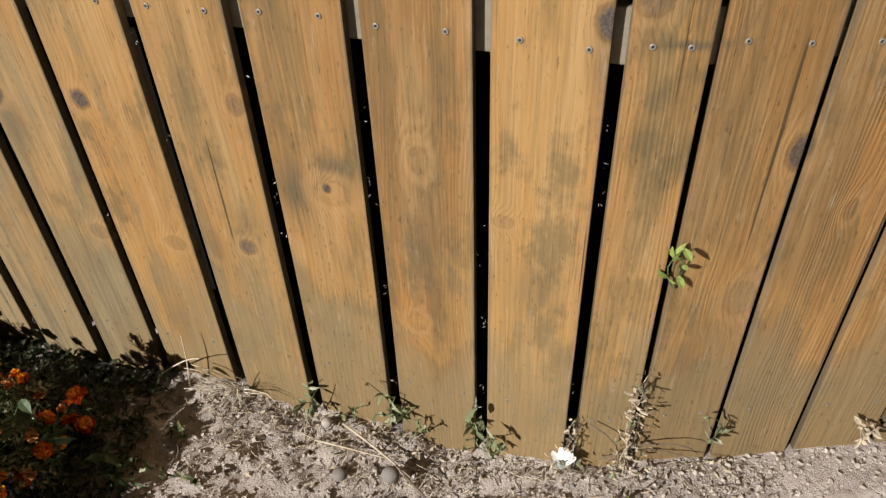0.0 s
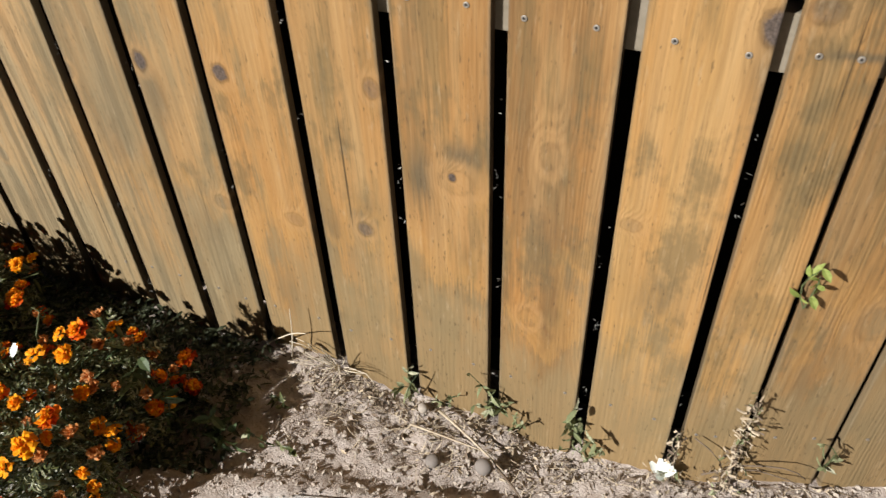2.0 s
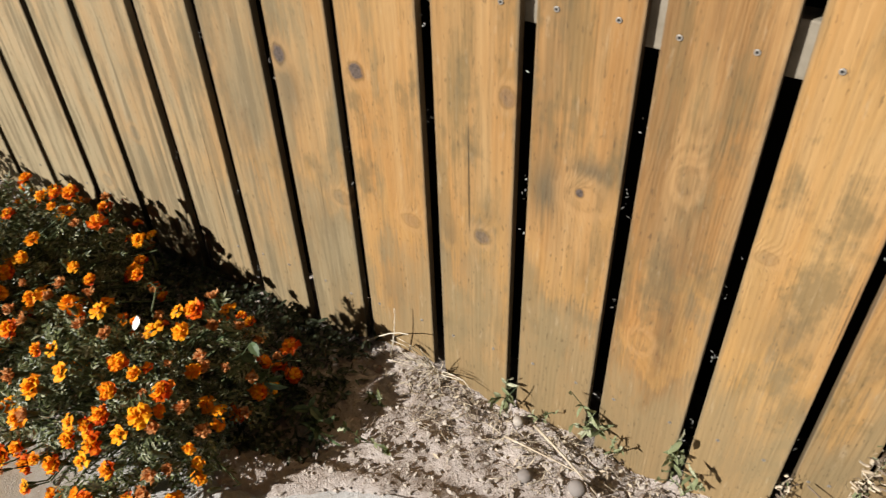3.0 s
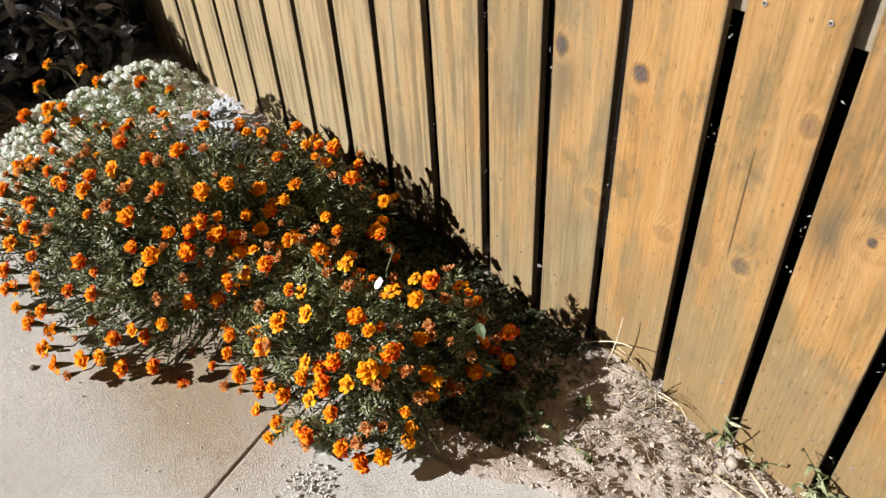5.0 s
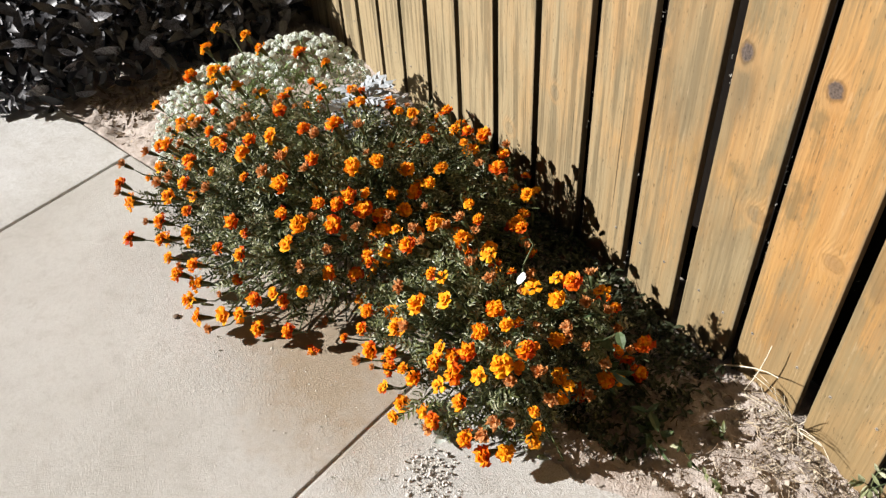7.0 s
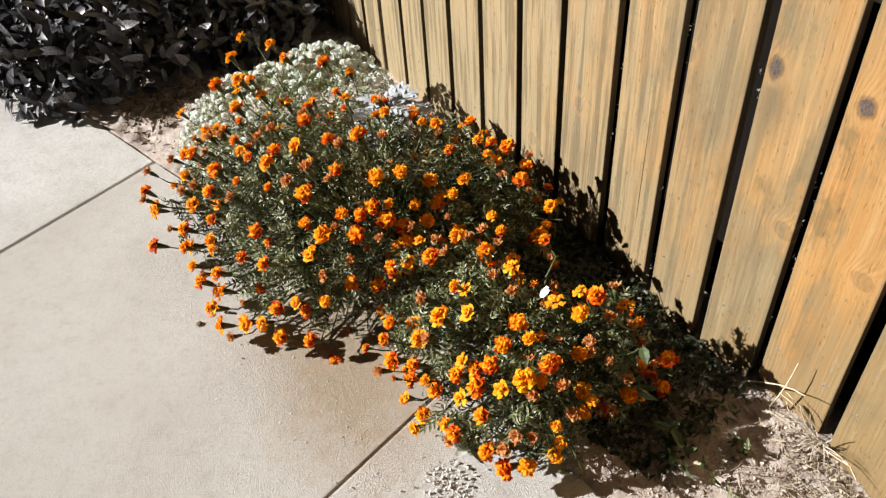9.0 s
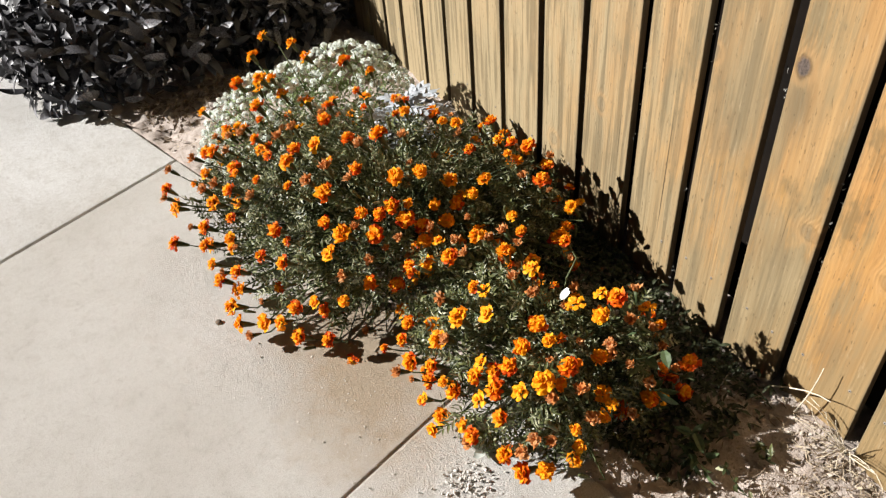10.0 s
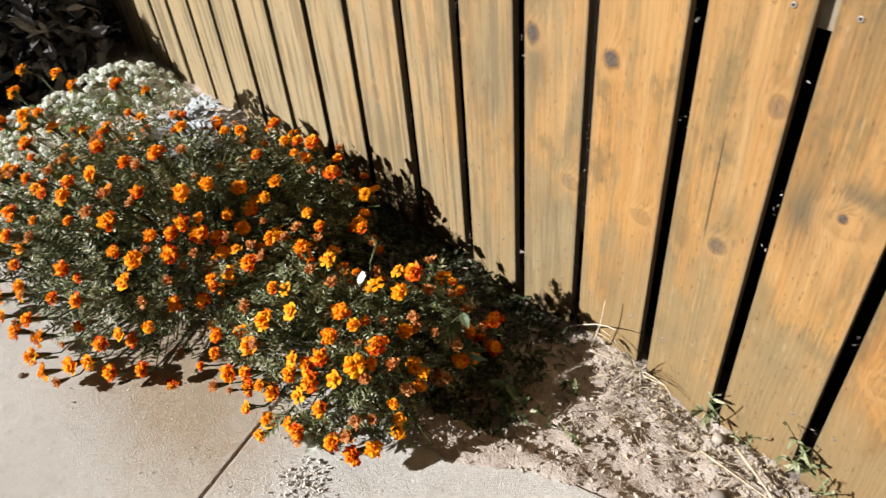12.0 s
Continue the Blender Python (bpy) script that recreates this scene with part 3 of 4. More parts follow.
DOUBLE = [(7, 1.0, -0.05), (8, 0.9, 0.35), (7, 0.72, 0.8), (6, 0.5, 1.3), (4, 0.3, 2.2)]
SINGLE = [(6, 1.0, 0.0), (5, 0.55, 0.6), (4, 0.3, 1.6)]
FLOWERS = {
    "orange": [flower_mesh("marigold_flower", ORANGE, YELLOW, 3, DOUBLE, 0.0205, 1.1) for _ in range(3)]
    + [flower_mesh("marigold_flower", FLAME, ORANGE, 1, DOUBLE, 0.0205, 1.1) for _ in range(3)]
    + [flower_mesh("marigold_flower", ORANGE, ORANGE, 3, [(6, 1.0, -0.1), (6, 0.8, 0.5), (4, 0.45, 1.3)], 0.0205, 1.2) for _ in range(2)],
    "flame": [flower_mesh("marigold_flower", FLAME, ORANGE, 2, DOUBLE, 0.0205, 1.1) for _ in range(3)],
    "gold": [flower_mesh("marigold_flower", YELLOW, ORANGE, 2, SINGLE, 0.0205, 0.8, 0.5, 0.78) for _ in range(3)],
    "faded": [flower_mesh("withered_flower", FADED, FADED, 3, [(9, 0.85, 1.5), (8, 0.7, 2.2), (6, 0.5, 3.0)], 0.0165, 1.5) for _ in range(4)],
}


def bud_mesh():
    s = Soup()
    s.tube([(0, 0, 0), (0, 0, 0.006), (0, 0, 0.014), (0, 0, 0.021)], 0.0022, 0.0040, 6)
    s.tube([(0, 0, 0.021), (0, 0, 0.027)], 0.0040, 0.0016, 6)
    return s.mesh("bud", CALYX, True)


BUD = bud_mesh()


def feather_leaf(s, m, length, pairs=5):
    """One divided leaf: narrow leaflets in pairs along a rib."""
    for i in range(pairs):
        u = (i + 0.6) / pairs
        size = length * 0.42 * math.sin(math.pi * (0.25 + 0.6 * u))
        for side in (-1, 1):
            v, f = blade(size, size * 0.36, rnd(0.1, 0.5), 2, 0.3)
            s.add(v, f, m @ pose(0, length * u, -0.25 * length * u * u, rnd(-15, 25), 0, side * rnd(-62, -42)))
    v, f = blade(length * 0.35, length * 0.1, 0.3, 2, 0.3)
    s.add(v, f, m @ pose(0, length * 0.95, -0.22 * length))


def inside(p, domes):
    return any(((p.x - c[0]) / r[0]) ** 2 + ((p.y - c[1]) / r[1]) ** 2 + ((p.z - c[2]) / r[2]) ** 2 < 1 for c, r in domes)


def on_domes(domes, deep=0.0):
    """A random place on the outside of a heap of domes, and the way out."""
    weight = [r[0] * r[1] + r[0] * r[2] for c, r in domes]
    while True:
        c, r = random.choices(domes, weight)[0]
        way = Vector((random.gauss(0, 1), random.gauss(0, 1), abs(random.gauss(0, 1)) - 0.25)).normalized()
        k = 1 - deep * random.random() ** 1.5
        p = Vector((c[0] + way.x * r[0] * k, c[1] + way.y * r[1] * k, c[2] + way.z * r[2] * k))
        out = Vector((way.x / r[0], way.y / r[1], way.z / r[2])).normalized()
        if p.z < 0.012 or p.y > -0.02:
            continue
        if not deep and inside(p - out * 0.02 + out * 0.03, [d for d in domes if d[0] is not c]):
            continue
        return p, out


def outward(p, domes):
    """The way out of the heap at p, from the dome whose skin is nearest."""
    def depth(d):
        return abs(sum(((p[i] - d[0][i]) / d[1][i]) ** 2 for i in range(3)) - 1)
    c, r = min(domes, key=depth)
    return Vector([(p[i] - c[i]) / r[i] ** 2 for i in range(3)]).normalized()


def marigold(root, domes, label, leaves, heads, mixture, marked):
    plant = thing("marigold_plant", root, label, "flower", "marigolds along the fence")
    root = Vector(root)
    green = Soup()
    core = [(c, tuple(v * 0.95 for v in r)) for c, r in domes]
    # sprigs of a few leaves each, with dark hollows between them
    while leaves > 0:
        p, out = on_domes(core, 0.5)
        way = (out + Vector((rnd(-0.7, 0.7), rnd(-0.7, 0.7), rnd(-0.2, 0.9)))).normalized()
        for _ in range(random.randint(3, 6)):
            q = p + Vector((rnd(-1, 1), rnd(-1, 1), rnd(-1, 1))) * 0.014
            m = frame_of(q - root, way, rnd(0, 360)) @ pose(0, 0, 0, rnd(15, 75))
            feather_leaf(green, m, rnd(0.022, 0.046), 4)
            leaves -= 1
    child("foliage", green.mesh("foliage", GREEN), plant, kind="stuff")
    stems = Soup()
    spots = [(Vector(p), outward(p, domes), kind) for p, kind in marked]
    while len(spots) < heads:
        p, out = on_domes(domes)
        p += out * (rnd(0.0, 0.04) if out.y > -0.25 or out.z > 0.5 else rnd(0.0, 0.075))
        if any((p - q).length < 0.027 for q, _, _ in spots):
            continue
        spots.append((p, out, random.choices(list(mixture), list(mixture.values()))[0]))
    for k, (p, out, kind) in enumerate(spots):
        face = (out * 0.6 - SUN_WAY * 0.75 + Vector((rnd(-0.35, 0.35), rnd(-0.35, 0.35), rnd(-0.1, 0.4)))).normalized()
        size = rnd(0.76, 1.08) if k < len(marked) else rnd(0.5, 0.9)
        if kind == "orange" and random.random() < 0.14:
            kind = "flame"
        if kind == "bud":
            me, name, size = BUD, "bud", rnd(0.9, 1.4)
        else:
            me = random.choice(FLOWERS[kind])
            name = "withered_flower" if kind == "faded" else "flower"
        child(name, me, plant, frame_of(p - root, face, rnd(0, 360), size),
              {"gold": "small golden-yellow marigold flower", "faded": "withered brown marigold head", "flame": "red-orange marigold flower"}.get(kind, ""))
        end = p - root - face * 0.028 * size
        inner = Vector((end.x * 0.45, end.y * 0.45, max(end.z * 0.35, 0.02)))
        stems.tube([inner, inner.lerp(end, 0.5) + Vector((0, 0, 0.015)) + out * 0.004, end - face * 0.02, end], 0.0022, 0.0012, 4)
    for _ in range(22):
        p, out = on_domes(domes, 0.4)
        stems.tube(bent((rnd(-0.03, 0.03), rnd(-0.03, 0.03), -0.02), (p - root) * 0.95, 0.1), 0.004, 0.0016, 5)
    child("stem_tangle", stems.mesh("stem_tangle", STEM, True), plant, kind="stuff")
    return plant


# heads that stand out, plant by plant and colour by colour
LOW_ORANGE = [(-0.676, -0.358, 0.244), (-0.698, -0.205, 0.178), (-0.494, -0.411, 0.246), (-0.482, -0.448, 0.225), (-0.416, -0.453, 0.208), (-0.463, -0.509, 0.178), (-0.430, -0.523, 0.149),
              (-0.337, -0.443, 0.092), (-0.353, -0.488, 0.073), (-0.595, -0.501, 0.223), (-0.652, -0.527, 0.169), (-0.799, -0.523, 0.077), (-0.669, -0.569, 0.077), (-0.597, -0.567, 0.100),
              (-0.531, -0.553, 0.130), (-0.507, -0.523, 0.174), (-0.564, -0.566, 0.030), (-0.505, -0.555, 0.066), (-0.403, -0.531, 0.091), (-0.773, -0.468, 0.192), (-0.733, -0.439, 0.226),
              (-0.608, -0.537, 0.177)]
LOW_GOLD = [(-0.590, -0.358, 0.270), (-0.501, -0.332, 0.245), (-0.502, -0.277, 0.239), (-0.600, -0.448, 0.257), (-0.560, -0.468, 0.247), (-0.801, -0.483, 0.149), (-0.830, -0.522, 0.119),
            (-0.430, -0.487, 0.194), (-0.488, -0.532, 0.139), (-0.375, -0.233, 0.067), (-0.451, -0.217, 0.216)]
LOW_FLAME = [(-0.488, -0.498, 0.191), (-0.472, -0.480, 0.204), (-0.415, -0.402, 0.212), (-0.382, -0.309, 0.073), (-0.375, -0.515, 0.063), (-0.396, -0.147, 0.078), (-0.378, -0.171, 0.032),
             (-0.477, -0.259, 0.237)]
LOW_FADED = [(-0.354, -0.397, 0.145), (-0.389, -0.448, 0.192), (-0.417, -0.310, 0.180), (-0.429, -0.305, 0.197), (-0.374, -0.490, 0.141), (-0.358, -0.468, 0.136), (-0.378, -0.509, 0.112),
             (-0.439, -0.258, 0.218), (-0.708, -0.337, 0.256), (-0.662, -0.493, 0.205), (-0.381, -0.399, 0.186), (-0.491, -0.546, 0.030)]
TALL_ORANGE = [(-1.067, -0.556, 0.334), (-1.038, -0.494, 0.341), (-1.019, -0.436, 0.338), (-1.072, -0.616, 0.313), (-0.955, -0.587, 0.298), (-0.975, -0.692, 0.238), (-0.881, -0.590, 0.248),
               (-1.222, -0.761, 0.174), (-1.250, -0.629, 0.250), (-1.424, -0.576, 0.253), (-1.413, -0.660, 0.222), (-0.919, -0.399, 0.294), (-0.899, -0.346, 0.261), (-0.920, -0.450, 0.302),
               (-0.863, -0.352, 0.229), (-0.839, -0.390, 0.218), (-1.245, -0.695, 0.227), (-1.313, -0.748, 0.193), (-1.221, -0.795, 0.122), (-1.203, -0.797, 0.087), (-1.072, -0.787, 0.048),
               (-1.094, -0.809, 0.071), (-1.335, -0.835, 0.119), (-1.281, -0.864, 0.065), (-1.003, -0.813, 0.070), (-0.969, -0.814, 0.050), (-0.936, -0.771, 0.060), (-0.905, -0.744, 0.070),
               (-0.868, -0.720, 0.050), (-0.814, -0.338, 0.182)]
TALL_FLAME = [(-0.837, -0.443, 0.230), (-0.851, -0.470, 0.248), (-0.876, -0.485, 0.272), (-0.852, -0.533, 0.241), (-0.894, -0.708, 0.104), (-0.851, -0.663, 0.108), (-0.980, -0.731, 0.187),
              (-0.962, -0.516, 0.320)]
TALL_FADED = [(-1.394, -0.753, 0.190), (-1.246, -0.740, 0.200), (-1.078, -0.698, 0.257), (-1.006, -0.479, 0.337), (-0.990, -0.602, 0.306), (-1.159, -0.496, 0.334), (-0.842, -0.610, 0.183),
              (-0.832, -0.558, 0.204), (-0.934, -0.800, 0.040), (-1.310, -0.686, 0.232), (-1.344, -0.640, 0.241), (-0.993, -0.562, 0.321), (-1.172, -0.565, 0.318), (-1.268, -0.765, 0.181)]
STALKED = [(-1.103, -0.170, 0.174), (-1.028, -0.170, 0.268), (-0.997, -0.170, 0.234), (-0.934, -0.170, 0.214), (-0.880, -0.170, 0.286), (-0.834, -0.170, 0.228), (-1.137, -0.220, 0.142),
           (-1.215, -0.220, 0.214), (-1.323, -0.220, 0.144)]
MOUND = [(-1.612, -0.678, 0.181), (-1.479, -0.323, 0.267), (-1.439, -0.274, 0.242), (-1.640, -0.475, 0.318), (-1.660, -0.399, 0.266), (-1.454, -0.503, 0.247), (-1.423, -0.455, 0.226),
         (-1.634, -0.514, 0.278), (-1.510, -0.507, 0.266), (-1.562, -0.581, 0.252)]


def coloured(**lists):
    return [(p, kind) for kind, places in lists.items() for p in places]


TALL = coloured(orange=TALL_ORANGE + STALKED + MOUND, flame=TALL_FLAME, faded=TALL_FADED)
for _ in range(22):
    place, way = on_domes([((-1.50, -0.47, 0.06), (0.21, 0.25, 0.22))])
    if way.y < 0.3:
        TALL.append((place + way * 0.015, random.choice(("orange", "orange", "faded", "faded", "bud", "gold"))))
marigold((-1.08, -0.38, 0.0), [((-1.08, -0.47, 0.08), (0.28, 0.29, 0.25)), ((-1.00, -0.25, 0.07), (0.27, 0.19, 0.17)), ((-1.28, -0.55, 0.07), (0.21, 0.25, 0.18))],
         "large marigold plant with orange blooms leaning over the path", 4300, 290, {"orange": 4, "flame": 0.8, "faded": 3.2, "bud": 1.6}, TALL)
marigold((-0.58, -0.32, 0.0), [((-0.58, -0.42, 0.06), (0.18, 0.145, 0.20)), ((-0.74, -0.42, 0.07), (0.13, 0.12, 0.16)), ((-0.46, -0.42, 0.06), (0.11, 0.11, 0.145)), ((-0.48, -0.28, 0.06), (0.11, 0.10, 0.16))],
         "low marigold plant with orange and golden blooms beside the fence", 1550, 140, {"orange": 4, "flame": 1.2, "gold": 0.5, "faded": 3.0, "bud": 0.8},
         coloured(orange=LOW_ORANGE, gold=LOW_GOLD, flame=LOW_FLAME, faded=LOW_FADED))


# ---- white mound and silver leaves ----
def alyssum():
    root = Vector((-1.56, -0.46, 0.0))
    plant = thing("sweet_alyssum", root, "mound of small white blossom clusters behind the marigolds", "flower")
    domes = [((-1.54, -0.48, 0.05), (0.18, 0.24, 0.20)), ((-1.55, -0.31, 0.05), (0.19, 0.19, 0.21))]
    leaves = Soup()
    for _ in range(3000):
        p, out = on_domes(domes, 0.4)
        v, f = blade(rnd(0.014, 0.026), rnd(0.003, 0.006), 0.2, 2)
        leaves.add(v, f, frame_of(p - root, out, rnd(0, 360)) @ pose(0, 0, 0, rnd(10, 80)))
    child("foliage", leaves.mesh("foliage", SAGE), plant, kind="stuff")
    clusters = []
    for _ in range(3):
        s = Soup()
        for _ in range(30):
            w = Vector((random.gauss(0, 1), random.gauss(0, 1), abs(random.gauss(0, 1)))).normalized()
            m = frame_of(w * 0.0082, w, rnd(0, 360))
            for k in range(4):
                s.add([(-0.0015, 0.0003, 0), (0.0015, 0.0003, 0), (0.0014, 0.0033, 0.0006), (-0.0014, 0.0033, 0.0006)], [(0, 1, 2, 3)], m @ pose(0, 0, 0, rnd(0, 25), 0, 90 * k))
        v, f = lump(0.0062, 0.25, 1, 0.8)
        s.add(v, f)
        clusters.append(s.mesh("blossom", WHITE))
    placed, rest = [], Soup()
    while len(placed) < 640:
        p, out = on_domes(domes)
        if all((p - q).length > 0.0115 for q in placed):
            placed.append(p)
            m = frame_of(p - root + out * rnd(-0.004, 0.012), out + Vector((rnd(-0.3, 0.3), rnd(-0.3, 0.3), 0.5)), rnd(0, 360), rnd(0.6, 1.05))
            me = random.choice(clusters)
            if len(placed) < 290:
                child("blossom", me, plant, m)
            else:
                rest.add([v.co for v in me.vertices], [tuple(f.vertices) for f in me.polygons], m)
    child("blossom_mass", rest.mesh("blossom_mass", WHITE), plant, kind="stuff")


def silver_plant():
    root = Vector((-1.275, -0.266, 0.0))
    plant = thing("dusty_miller", root, "silver-white felted dusty miller leaves", "plant")
    kinds = []
    for _ in range(3):
        s = Soup()
        length = 0.075
        v, f = blade(length, 0.017, 0.35, 5, 0.2, 0.005)
        s.add(v, f)
        for i in range(4):
            u = 0.3 + 0.17 * i
            for side in (-1, 1):
                v, f = blade(rnd(0.018, 0.026), 0.011, 0.25, 3, 0.25, 0.004)
                s.add(v, f, pose(0, length * u, -0.35 * length * u * u, 0, 0, -side * rnd(35, 55)))
        kinds.append(s.mesh("leaf", SILVER, True))
    for k in range(42):
        a, lift, h = rnd(0, 360), rnd(-15, 45), rnd(0.17, 0.225)
        child("leaf", random.choice(kinds), plant, pose(rnd(-0.045, 0.045), rnd(-0.045, 0.045), h, 0, 0, a) @ pose(0, 0, 0, lift) @ Matrix.Scale(rnd(0.8, 1.1), 4))
    s = Soup()
    for k in range(6):
        s.tube(bent((0, 0, -0.02), (rnd(-0.03, 0.03), rnd(-0.03, 0.03), rnd(0.19, 0.24)), 0.1), 0.005, 0.003)
    child("stem", s.mesh("stem", SILVER), plant)


alyssum()
silver_plant()


# ---- the dark shrub at the end of the path ----
def dark_shrub():
    root = Vector((-2.55, -0.55, 0.0))
    plant = thing("dark_leaved_shrub", root, "low shrub with nearly black purple pointed leaves", "shrub")
    domes = [((-2.45, -0.66, 0.10), (0.40, 0.46, 0.30)), ((-2.88, -0.27, 0.18), (0.62, 0.28, 0.40)), ((-2.34, -0.32, 0.08), (0.26, 0.28, 0.26)), ((-3.0, -0.75, 0.12), (0.5, 0.5, 0.36)), ((-3.3, -0.35, 0.2), (0.7, 0.4, 0.55)), ((-2.30, -0.25, 0.08), (0.26, 0.20, 0.22)), ((-2.90, -0.22, 0.2), (0.5, 0.18, 0.45)), ((-2.35, -0.85, 0.06), (0.27, 0.24, 0.2))]
    kinds = []
    for _ in range(4):
        v, f = blade(rnd(0.065, 0.082), rnd(0.022, 0.031), rnd(0.1, 0.45), 5, 0.35)
        kinds.append((v, f, mesh_of("leaf", v, f, PURPLE, True)))
    near, rest = 0, Soup()
    for _ in range(12500):
        p, out = on_domes(domes, 0.5)
        way = (out + Vector((rnd(-0.7, 0.7), rnd(-0.7, 0.7), rnd(-0.2, 0.7)))).normalized()
        m = frame_of(p - root, way, rnd(0, 360)) @ pose(0, 0, 0, rnd(15, 75)) @ Matrix.Scale(rnd(0.6, 1.15), 4)
        v, f, me = random.choice(kinds)
        if near < 290 and p.x > -2.5 and p.y < -0.4 and inside(p + out * 0.06, domes) is False:
            child("leaf", me, plant, m)
            near += 1
        else:
            rest.add(v, f, m)
    child("foliage", rest.mesh("foliage", PURPLE, True), plant, kind="stuff")
    s = Soup()
    for _ in range(40):
        p, out = on_domes(domes, 0.3)
        s.tube(bent((rnd(-0.25, 0.25), rnd(-0.2, 0.2), -0.03), p - root, 0.12), 0.006, 0.002)
    child("branchwork", s.mesh("branchwork", STICK), plant, kind="stuff")


dark_shrub()


# ---- litter and weeds ----
def clods():
    s = Soup()
    kinds = [lump(1.0, 0.55, 1, 0.6) for _ in range(7)]
    made = 0
    while made < 15000:
        x, y = (rnd(-0.6, 1.05), rnd(-0.45, 0.16)) if random.random() < 0.7 else (rnd(-2.3, 1.1), rnd(-0.75, 0.12))
        v = x * V.x + y * V.y
        if v > EDGE - 0.002 + max(spill(x), 0.0) or y > max(0.0, (x - 0.512) * 0.364) - 0.004:
            continue
        r = 0.0009 + 0.0052 * random.random() ** 8
        a, f = random.choice(kinds)
        s.add(a, f, pose(x, y, ground_height(x, y) + r * 0.25, rnd(0, 360), rnd(0, 360), rnd(0, 360)) @ Matrix.Scale(r, 4))
        made += 1
    ob = new("dirt_clods", s.mesh("dirt_clods", CLOD))
    tagged(ob, "loose crumbs and clods of dry dirt", "dirt", kind="stuff")
    s = Soup()
    for _ in range(420):
        x, y = random.gauss(-0.43, 0.028), random.gauss(-0.592, 0.022)
        r = 0.0008 + 0.0032 * random.random() ** 3
        a, f = random.choice(kinds)
        s.add(a, f, pose(x, y, r * 0.4, rnd(0, 360), rnd(0, 360)) @ Matrix.Scale(r, 4))
    for _ in range(500):
        x, y = random.gauss(-0.75, 0.28), random.gauss(-0.68, 0.1)
        if x * V.x + y * V.y < EDGE + 0.01:
            continue
        r = 0.0006 + 0.0018 * random.random() ** 3
        a, f = random.choice(kinds)
        s.add(a, f, pose(x, y, r * 0.4, rnd(0, 360), rnd(0, 360)) @ Matrix.Scale(r, 4))
    tagged(new("crumbs", s.mesh("crumbs", CRUMB)), "grey crumbs of dirt scattered on the concrete", "dirt", kind="stuff")


